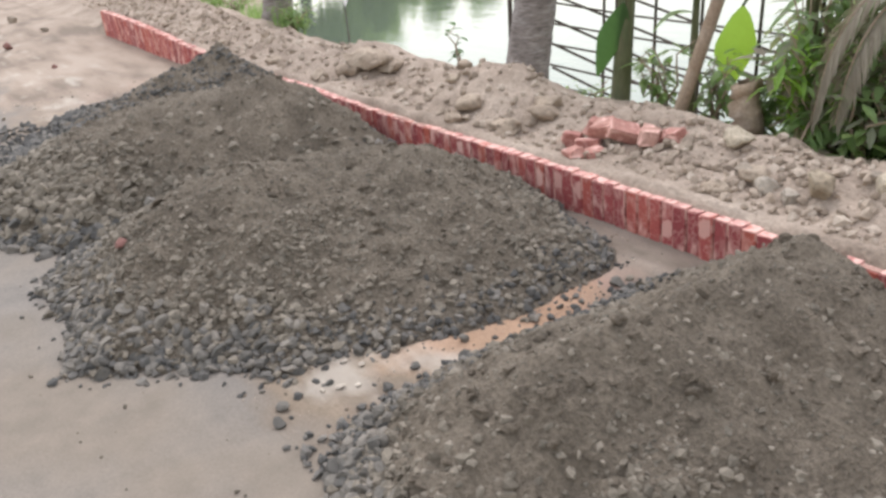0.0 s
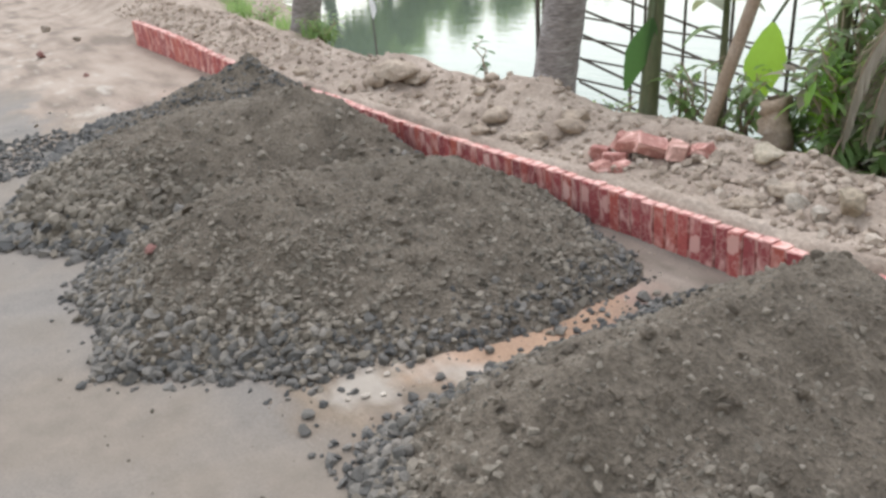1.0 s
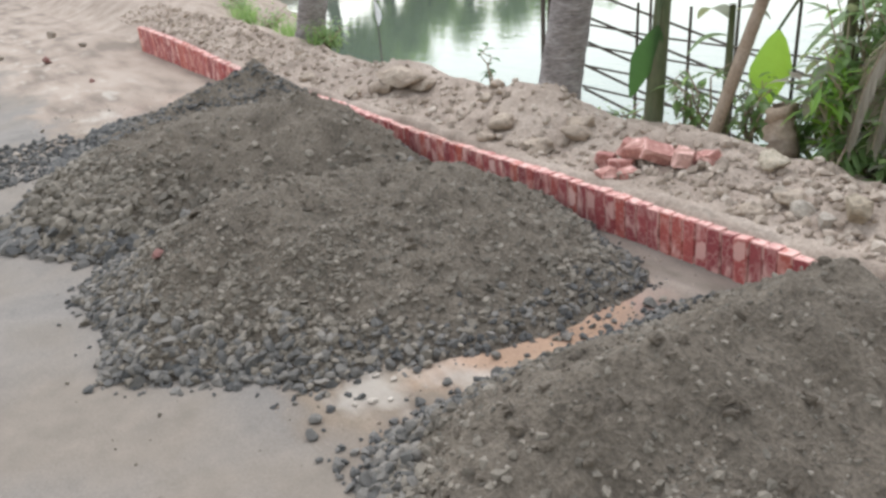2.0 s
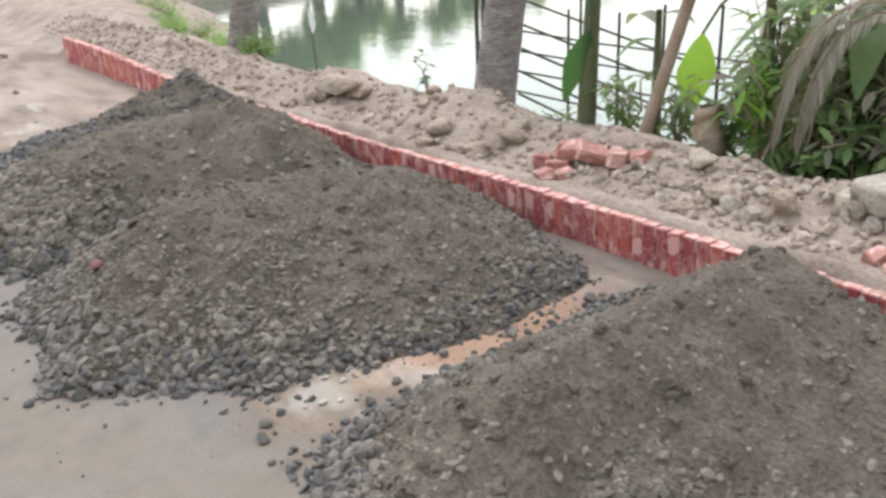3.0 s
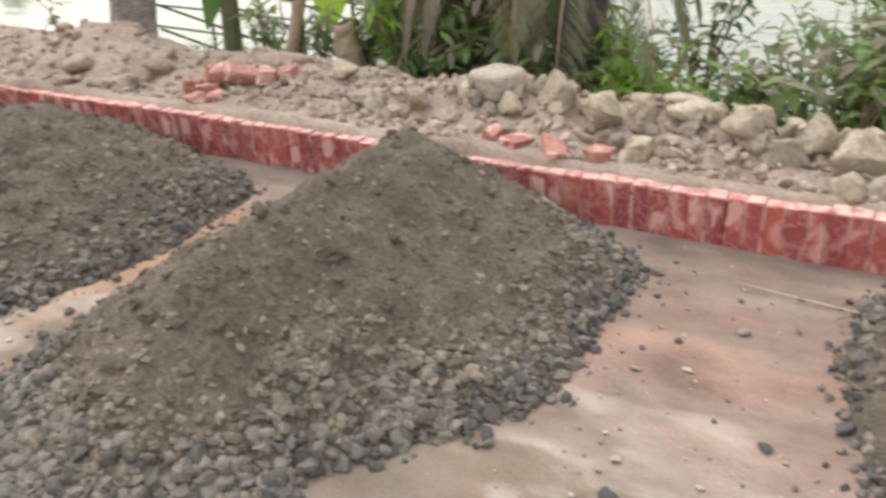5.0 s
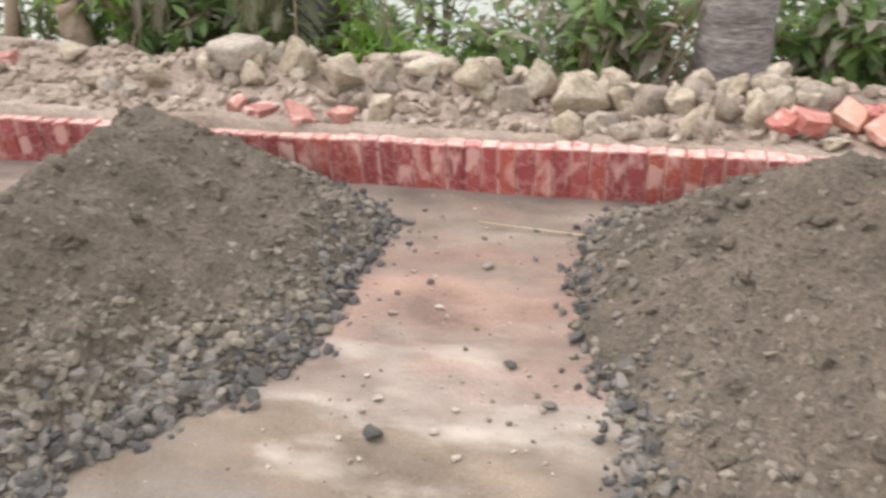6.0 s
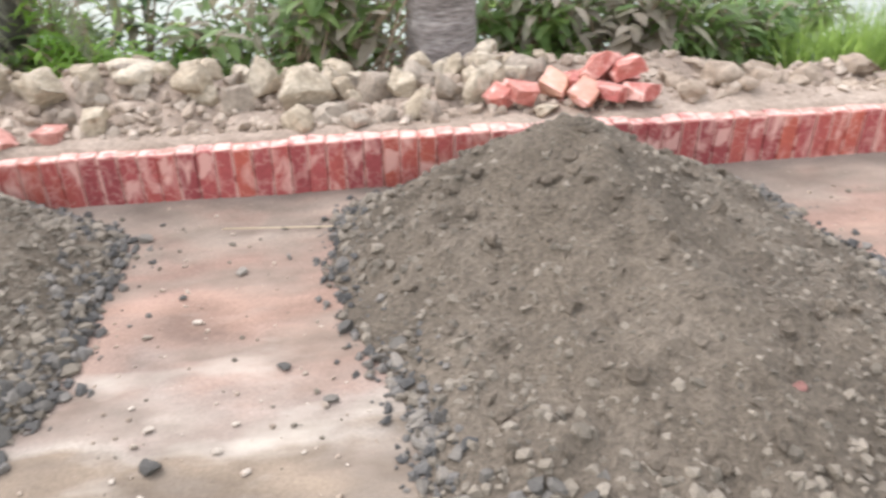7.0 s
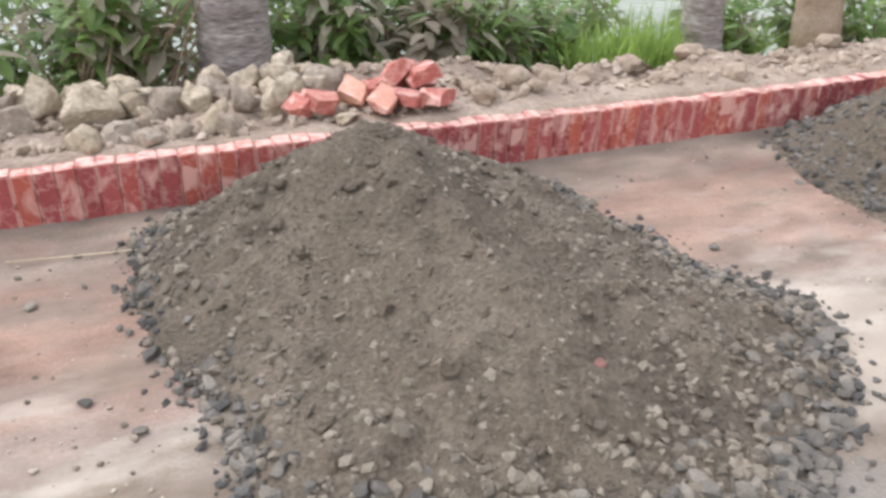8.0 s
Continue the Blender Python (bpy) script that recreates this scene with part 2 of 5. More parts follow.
ROAD = road_material()
BANK = material("bank_soil", [(0.255, 0.195, 0.15), (0.365, 0.287, 0.227), (0.45, 0.362, 0.292)], 2.6, 45, 0.95, 0.8, 0.02, 0.22)
SAND = material("gravelly_sand", [(0.124, 0.101, 0.076), (0.172, 0.140, 0.106), (0.216, 0.177, 0.135)], 3.2, 55, 0.95, 1.0, 0.03, 0.34)
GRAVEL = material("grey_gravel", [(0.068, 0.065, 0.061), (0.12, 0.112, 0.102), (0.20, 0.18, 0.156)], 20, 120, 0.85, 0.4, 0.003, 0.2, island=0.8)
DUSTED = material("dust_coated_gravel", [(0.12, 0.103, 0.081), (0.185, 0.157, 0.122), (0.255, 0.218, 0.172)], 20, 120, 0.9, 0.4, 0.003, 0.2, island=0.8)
STONE = material("grey_stone", [(0.085, 0.079, 0.071), (0.15, 0.135, 0.116), (0.24, 0.211, 0.177)], 20, 120, 0.85, 0.4, 0.003, 0.2, random_mix=0.8)
CLODS = material("soil_clods", [(0.26, 0.205, 0.158), (0.37, 0.295, 0.23), (0.48, 0.40, 0.325)], 18, 80, 0.95, 0.5, 0.005, 0.2, island=0.8)
ROCK = material("tan_rock", [(0.30, 0.235, 0.165), (0.44, 0.365, 0.27), (0.60, 0.52, 0.41)], 9, 40, 0.9, 1.0, 0.02, 0.3, random_mix=0.5)
GREYROCK = material("grey_rock", [(0.25, 0.20, 0.155), (0.35, 0.29, 0.23), (0.43, 0.37, 0.30)], 9, 40, 0.9, 1.0, 0.02, 0.3, random_mix=0.5)
WHITEROCK = material("pale_rock", [(0.36, 0.30, 0.245), (0.46, 0.395, 0.325), (0.55, 0.48, 0.40)], 9, 40, 0.9, 1.0, 0.02, 0.25)
REDS = [(0.27, 0.062, 0.066), (0.38, 0.092, 0.088), (0.45, 0.115, 0.08)]
BRICK = brick_material("red_brick", REDS, 0.56)
DABBED = brick_material("mortar_dabbed_brick", REDS, 0.57, True)
RUBBLE = brick_material("rubble_brick", [(0.30, 0.082, 0.075), (0.42, 0.13, 0.105), (0.46, 0.20, 0.15)], 0.60, top_mix=0.22)
DUSTYRUBBLE = brick_material("dusty_rubble_brick", [(0.30, 0.12, 0.098), (0.37, 0.165, 0.132), (0.40, 0.24, 0.19)], 0.62, top_mix=0.12)
PALERUBBLE = brick_material("pale_rubble_brick", [(0.52, 0.24, 0.17), (0.60, 0.32, 0.22), (0.64, 0.40, 0.29)], 0.60, top_mix=0.3)
CHIP = material("old_brick", [(0.15, 0.075, 0.06), (0.21, 0.10, 0.085), (0.27, 0.16, 0.13)], 30, 90, 0.9, 0.5, 0.003, 0.2)
MORTAR = material("pale_mortar", [(0.36, 0.20, 0.165), (0.45, 0.27, 0.22), (0.66, 0.48, 0.41)], 17, 90, 0.95, 0.6, 0.004, 0.2)
BARK = material("palm_bark", [(0.22, 0.19, 0.175), (0.34, 0.30, 0.28), (0.43, 0.39, 0.37)], 4, 16, 0.95, 1.0, 0.03, 0.4, stretch=(1, 1, 5))
DARKBARK = material("dark_bark", [(0.06, 0.055, 0.05), (0.11, 0.10, 0.09), (0.15, 0.135, 0.12)], 6, 50, 0.95, 0.9, 0.012, 0.3)
BAMBOO = material("weathered_bamboo", [(0.07, 0.055, 0.045), (0.13, 0.105, 0.085)], 8, 60, 0.8, 0.3, 0.003, 0.2)
STEM = material("banana_stem", [(0.06, 0.09, 0.035), (0.105, 0.11, 0.055), (0.15, 0.13, 0.08)], 5, 60, 0.7, 0.4, 0.004, 0.2, stretch=(1, 1, 0.3))
DRYSTEM = material("dry_stem", [(0.22, 0.16, 0.11), (0.33, 0.25, 0.18), (0.40, 0.32, 0.25)], 6, 60, 0.9, 0.5, 0.005, 0.25)


def leaf_material(name, cols, glow, rough=0.5):
    return material(name, cols, 5, 30, rough, 0.15, 0.003, 0.15, island=0.75, spec=0.4, subsurface=glow)


LEAF = leaf_material("green_leaf", [(0.09, 0.145, 0.052), (0.155, 0.24, 0.092), (0.265, 0.37, 0.155)], (0.40, 0.56, 0.18))
LEAFBRIGHT = leaf_material("young_leaf", [(0.12, 0.24, 0.04), (0.20, 0.36, 0.06), (0.27, 0.42, 0.09)], (0.40, 0.62, 0.06))
LEAFDEEP = leaf_material("deep_green_leaf", [(0.04, 0.095, 0.028), (0.06, 0.13, 0.038), (0.085, 0.165, 0.05)], (0.09, 0.19, 0.045))
LEAFGRASS = leaf_material("grass_blade", [(0.14, 0.21, 0.06), (0.21, 0.31, 0.09), (0.29, 0.38, 0.13)], (0.42, 0.58, 0.14), 0.7)
LEAFDUST = leaf_material("dusty_leaf", [(0.29, 0.245, 0.19), (0.40, 0.345, 0.275), (0.32, 0.305, 0.22)], (0.28, 0.25, 0.17), 0.8)
LEAFGREY = leaf_material("grey_green_frond", [(0.20, 0.225, 0.145), (0.30, 0.31, 0.22), (0.39, 0.36, 0.28)], (0.32, 0.34, 0.17), 0.7)
LEAFFAR = leaf_material("far_leaf", [(0.13, 0.18, 0.06), (0.19, 0.26, 0.09), (0.27, 0.35, 0.14)], (0.40, 0.54, 0.16))
STRAW = material("dry_straw", [(0.50, 0.40, 0.26), (0.62, 0.52, 0.36)], 9, 40, 0.8, 0.2, 0.002, 0.1)
CLOTH = material("white_plastic", [(0.75, 0.76, 0.74), (0.82, 0.82, 0.80)], 9, 40, 0.5, 0.3, 0.004, 0.06)


def water_material():
    m = bpy.data.materials.new("pond_water")
    m.use_nodes = True
    n, l = m.node_tree.nodes, m.node_tree.links
    b = n["Principled BSDF"]
    b.inputs["Base Color"].default_value = (0.14, 0.17, 0.125, 1)
    b.inputs["Roughness"].default_value = 0.04
    b.inputs["IOR"].default_value = 1.6
    geo = n.new("ShaderNodeNewGeometry")
    hs = []
    for scale, stretch in ((1.2, (1, 2.2, 1)), (7.0, (0.6, 1.8, 1))):
        mp = n.new("ShaderNodeMapping")
        mp.inputs["Scale"].default_value = stretch
        l.new(geo.outputs["Position"], mp.inputs["Vector"])
        t = n.new("ShaderNodeTexNoise")
        t.inputs["Scale"].default_value, t.inputs["Detail"].default_value = scale, 3
        l.new(mp.outputs[0], t.inputs["Vector"])
        hs.append(t.outputs["Fac"])
    add = n.new("ShaderNodeMath")
    add.operation = "MULTIPLY_ADD"
    add.inputs[1].default_value = 0.4
    l.new(hs[1], add.inputs[0])
    l.new(hs[0], add.inputs[2])
    bp = n.new("ShaderNodeBump")
    bp.inputs["Distance"].default_value = 0.02
    sx = n.new("ShaderNodeSeparateXYZ")
    l.new(geo.outputs["Position"], sx.inputs[0])
    wind = n.new("ShaderNodeMapRange")
    wind.inputs["From Min"].default_value, wind.inputs["From Max"].default_value = -8.0, -3.0
    wind.inputs["To Min"].default_value, wind.inputs["To Max"].default_value = 0.26, 0.85
    l.new(sx.outputs["X"], wind.inputs["Value"])
    l.new(wind.outputs[0], bp.inputs["Strength"])
    l.new(add.outputs[0], bp.inputs["Height"])
    l.new(bp.outputs[0], b.inputs["Normal"])
    return m


WATER = water_material()


# ---- mesh helpers ----
def mesh_of(name, verts, faces, mats, smooth=False, index=None):
    me = bpy.data.meshes.new(name)
    me.from_pydata([tuple(v) for v in verts], [], [tuple(f) for f in faces])
    for m in (mats if isinstance(mats, (list, tuple)) else [mats]):
        me.materials.append(m)
    if index is not None:
        me.polygons.foreach_set("material_index", index)
    if smooth:
        me.polygons.foreach_set("use_smooth", [True] * len(me.polygons))
    me.update()
    return me


def part(name, me, parent=None, label=""):
    """Links a mesh as one object under a thing or a part."""
    ob = new(name, me)
    if parent is not None:
        ob.parent = parent
    return tagged(ob, label)


def empty(name, x, y, z):
    ob = new(name)
    ob.location = (x, y, z)
    ob.empty_display_size = 0.1
    return ob


def smoothstep(a, b, x):
    t = np.clip((x - a) / (b - a), 0, 1)
    return t * t * (3 - 2 * t)


def hash_grid(ix, iy, seed):
    h = np.sin(ix * 127.1 + iy * 311.7 + seed * 74.7) * 43758.5453
    return h - np.floor(h)


def vnoise(x, y, seed=0):
    """Value noise in -1..1 on arrays."""
    x, y = np.asarray(x, float), np.asarray(y, float)
    ix, iy = np.floor(x), np.floor(y)
    fx, fy = x - ix, y - iy
    fx, fy = fx * fx * (3 - 2 * fx), fy * fy * (3 - 2 * fy)
    a, b = hash_grid(ix, iy, seed), hash_grid(ix + 1, iy, seed)
    c, d = hash_grid(ix, iy + 1, seed), hash_grid(ix + 1, iy + 1, seed)
    return 2 * ((a * (1 - fx) + b * fx) * (1 - fy) + (c * (1 - fx) + d * fx) * fy) - 1


def fbm(x, y, seed=0, octaves=4):
    s, k = 0, 1.0
    for i in range(octaves):
        s = s + vnoise(x * 2 ** i + 13.1 * i, y * 2 ** i - 7.7 * i, seed + i) * k
        k *= 0.5
    return s


KERB_Y, KERB_H = 2.918, 0.205
WATER_Z = -0.75


def bank_z(x, y):
    """Height of the earth bank between the kerb and the pond."""
    x, y = np.asarray(x, float), np.asarray(y, float)
    v = y - 0.30 * np.maximum(0, -12 - x)
    v = np.where(y < 3.6, y, np.maximum(v, np.minimum(y, 3.6)))
    z = np.interp(v, [2.9, 2.955, 2.985, 3.02, 3.12, 3.35, 3.6, 3.8, 4.1, 4.5, 5.2, 6.0, 7.5], [0.10, 0.17, 0.207, 0.217, 0.222, 0.245, 0.275, 0.25, 0.15, -0.05, -0.5, -1.0, -1.6])
    crest = np.exp(-((y - 3.6) / 0.32) ** 2)
    for cx, w, h in ((-6.0, 0.45, 0.12), (-4.25, 0.42, 0.19), (-3.1, 0.5, 0.05), (-1.3, 0.8, 0.03), (2.2, 0.4, -0.02), (0.6, 0.9, -0.075), (-10.0, 2.0, 0.04)):
        z = z + h * crest * np.exp(-((x - cx) / w) ** 2)
    z = z + 0.15 * smoothstep(7, 12.5, -x) * smoothstep(2.95, 3.1, y) - 0.13 * smoothstep(1.8, 2.8, x) * smoothstep(3.1, 3.5, y)
    z = z - 0.16 * smoothstep(3.58, 3.9, y) * smoothstep(-2.0, -1.5, x)
    rough = smoothstep(3.0, 3.25, y)
    z = z + 0.011 * fbm(x * 9, y * 9, 15) * smoothstep(2.94, 3.0, y) * (1 - rough)
    # soil spilt on top of the kerb in places
    z = z + (0.012 + 0.03 * vnoise(x * 2.1, y * 6, 19) + 0.012 * vnoise(x * 7, y * 9, 20)) * smoothstep(2.935, 2.975, y) * (1 - smoothstep(3.0, 3.12, y)) * smoothstep(0.2, 0.9, -x)
    return z + rough * (0.040 * fbm(x * 2.6, y * 2.6, 3) + 0.020 * fbm(x * 8, y * 8, 9))


def ground_z(x, y):
    x, y = np.asarray(x, float), np.asarray(y, float)
    road = 0.010 * fbm(x * 0.9, y * 0.9, 21) + 0.004 * fbm(x * 5, y * 5, 5) - 0.004 + 0.04 * smoothstep(7, 12.5, -x) * smoothstep(1.0, 2.9, y)
    road = road + 0.10 * np.exp(-((x + 14.2) / 1.0) ** 2) * smoothstep(1.6, 3.0, y)
    past = smoothstep(12.2, 13.2, -x) * (1 - smoothstep(2.9, 4.2, y))
    z = np.where(y < 2.93, road, bank_z(x, y) * (1 - past) + road * past)
    far = np.maximum.reduce([smoothstep(44, 52, y), smoothstep(26, 31, -x) * smoothstep(4, 7, y), smoothstep(40, 50, x) * smoothstep(4, 7, y)])
    return z + far * (0.6 - z) * (y > 4)


def heap_height(h, x, y):
    """Height of a tipped heap: a ridge from one point to another, falling to an uneven foot."""
    (ax, ay, ah), (bx, by, bh) = h["ridge"]
    left, right, front, back = h["reach"]
    dx, dy = bx - ax, by - ay
    s = np.clip(((x - ax) * dx + (y - ay) * dy) / (dx * dx + dy * dy), 0, 1)
    px, py = x - (ax + s * dx), y - (ay + s * dy)
    bearing = np.arctan2(py, px)
    wob = 1 + 0.10 * vnoise(np.cos(bearing) * 2.5 + h["seed"], np.sin(bearing) * 2.5, h["seed"]) + 0.04 * vnoise(x * 6, y * 6, h["seed"])
    rx = np.where(px < 0, left, right) * wob
    ry = np.where(py < 0, front, back) * wob
    r = np.sqrt((px / rx) ** 2 + (py / ry) ** 2)
    top = ah + s * (bh - ah)
    body = 1 - np.maximum(r, 0) ** h["convex"]
    if "cut" in h:
        # a flank that runs straight, from one point with its outward direction
        qx, qy, nx, ny = h["cut"]
        d = (x - qx) * nx + (y - qy) * ny + 0.035 * vnoise(x * 5, y * 5, h["seed"] + 3)
        body = np.minimum(body, -d * 1.5)
        r = np.maximum(r, 1 + d * 1.3)
    z = top * body
    z = z + (0.030 * fbm(x * 2.2, y * 2.2, h["seed"] + 5) + 0.026 * fbm(x * 8, y * 8, h["seed"] + 2, 3) + 0.013 * vnoise(x * 34, y * 34, h["seed"])) * np.clip(body * 3, 0, 1)
    # rills running down the flanks
    rill = vnoise(bearing * 11 + h["seed"], r * 2.2, h["seed"] + 9) + 0.6 * vnoise(bearing * 26, r * 3.5, h["seed"] + 12)
    z = z + 0.013 * rill * np.clip(body * 3, 0, 1) * np.clip(r * 3, 0, 1)
    return np.where(r < 1.25, z, -0.08), r


# ---- ground and water ----
def steps(spans):
    out = []
    for a, b, d in spans:
        k = max(1, int(round((b - a) / d)))
        out += [a + (b - a) * i / k for i in range(k)]
    return np.array(out + [spans[-1][1]])


def build_ground():
    xs = steps([(-600, -60, 60), (-60, -26, 3), (-26, -16, 0.5), (-16, -8, 0.1), (-8, 5, 0.035), (5, 10, 0.12), (10, 60, 5), (60, 600, 60)])
    ys = steps([(-600, -40, 60), (-40, -4, 4), (-4, 0, 0.25), (0, 2.9, 0.05), (2.9, 4.6, 0.03), (4.6, 7.5, 0.15), (7.5, 60, 2.5), (60, 600, 60)])
    X, Y = np.meshgrid(xs, ys)
    Z = ground_z(X, Y)
    verts = np.stack([X.ravel(), Y.ravel(), Z.ravel()], 1)
    nx, ny = len(xs), len(ys)
    i, j = np.meshgrid(np.arange(nx - 1), np.arange(ny - 1))
    a = (j * nx + i).ravel()
    faces = np.stack([a, a + 1, a + nx + 1, a + nx], 1)
    mat = (ys[:-1][j.ravel()] >= 2.93).astype(int)
    ob = new("ground", mesh_of("ground", verts.tolist(), faces.tolist(), [ROAD, BANK], True, mat.tolist()))
    tagged(ob, "dusty grey and pink earth road with a tan soil bank", "ground", kind="structure")


def build_water():
    verts = [(-40, 4, WATER_Z), (60, 4, WATER_Z), (60, 52, WATER_Z), (-40, 52, WATER_Z)]
    ob = new("water", mesh_of("water", verts, [(0, 1, 2, 3)], WATER))
    tagged(ob, "still green pond mirroring the bright sky", "pond", kind="structure")


build_ground()
build_water()


# ---- stones ----
def ico(sub):
    bm = bmesh.new()
    bmesh.ops.create_icosphere(bm, subdivisions=sub, radius=1)
    v = np.array([p.co[:] for p in bm.verts])
    f = [[q.index for q in p.verts] for p in bm.faces]
    bm.free()
    return v, f


ICO1, ICO2, ICO3 = ico(1), ico(2), ico(3)


def stone_shape(rng, base, cuts=5, jitter=0.08):
    """A broken stone: a ball cut by planes and roughened."""
    v = base[0].copy()
    for _ in range(cuts):
        d = rng.normal(size=3)
        d /= np.linalg.norm(d)
        k = rng.uniform(0.34, 0.72)
        over = np.maximum(0, v @ d - k)
        v -= over[:, None] * d
    v += rng.normal(size=v.shape) * jitter * 0.5
    v *= np.array([1, rng.uniform(0.7, 1.0), rng.uniform(0.55, 0.85)])
    return v / np.abs(v).max()


def turn_of(rng, tilt=3.14):
    e = Euler((rng.uniform(-tilt, tilt), rng.uniform(-tilt, tilt), rng.uniform(0, 6.28)))
    return np.array(e.to_matrix())


def scatter_mesh(name, rng, places, base, mat, cuts=7):
    """Many stones in one mesh; places: x, y, z, radius."""
    shapes = np.array([stone_shape(rng, base, cuts, 0.10) @ turn_of(rng, 0.7).T for _ in range(60)])
    nv, n = len(base[0]), len(places)
    P = np.array(places)
    a = rng.uniform(0, 6.28, n)
    s = shapes[rng.integers(60, size=n)]
    c, d = np.cos(a)[:, None], np.sin(a)[:, None]
    v = np.stack([s[..., 0] * c - s[..., 1] * d, s[..., 0] * d + s[..., 1] * c, s[..., 2]], -1) * P[:, 3, None, None] + P[:, None, :3]
    f = np.array(base[1])[None] + (np.arange(n) * nv)[:, None, None]
    return mesh_of(name, v.reshape(-1, 3).tolist(), f.reshape(-1, 3).tolist(), mat)


# ---- heaps of gravel and sand ----
HEAPS = [
    dict(ridge=((-1.30, 2.50, 0.515), (-1.37, 1.50, 0.52)), reach=(0.773, 0.874, 0.797, 0.484), convex=0.987, seed=11, cover=-0.08, front=0.24, cut=(-0.38, 1.87, 0.809, -0.588), apron=(-2.16, -1.9, 0.9, 2.6, 380), base=0.11, stones=7400, near=280,
         label="grey-brown heap of sand and gravel by the kerb"),
    dict(ridge=((-3.40, 2.204, 0.449), (-3.618, 1.40, 0.505)), reach=(1.18, 1.162, 0.906, 0.787), convex=1.37, seed=23, cover=0.06, coarse=0.95, base=0.28, stones=12500, near=280,
         label="low rounded heap of sand and coarse gravel"),
    dict(ridge=((-5.045, 2.257, 0.536), (-5.274, 1.473, 0.507)), reach=(1.279, 0.93, 1.136, 0.732), convex=1.447, seed=37, cover=0.0, base=0.10, coarse=1.75, stones=4200, near=0,
         label="brownish heap of sand with a stony foot"),
    dict(ridge=((-6.533, 2.509, 0.559), (-6.562, 1.91, 0.415)), reach=(1.296, 1.004, 1.108, 0.727), convex=0.90, seed=41, stones=4600, cover=0.7, base=0.7, coarse=1.9, loose=True, apron=(-8.0, -6.7, 0.35, 1.15, 620), near=0,
         label="dark heap of coarse gravel behind the other heaps"),
    dict(ridge=((1.155, 2.455, 0.504), (1.384, 1.578, 0.32)), reach=(0.826, 0.988, 0.823, 0.557), convex=0.90, flank=0.22, seed=53, cover=-0.22, front=0.0, coarse=0.95, base=0.11, stones=6000, near=280,
         label="pointed grey-brown heap of sand and gravel"),
    dict(ridge=((3.908, 2.401, 0.436), (4.095, 1.55, 0.446)), reach=(0.794, 0.963, 0.809, 0.572), convex=1.3, seed=67, cover=0.45, base=0.45, coarse=1.2, stones=4000, loose=True, near=0,
         label="dark gravel heap further along the kerb"),
]


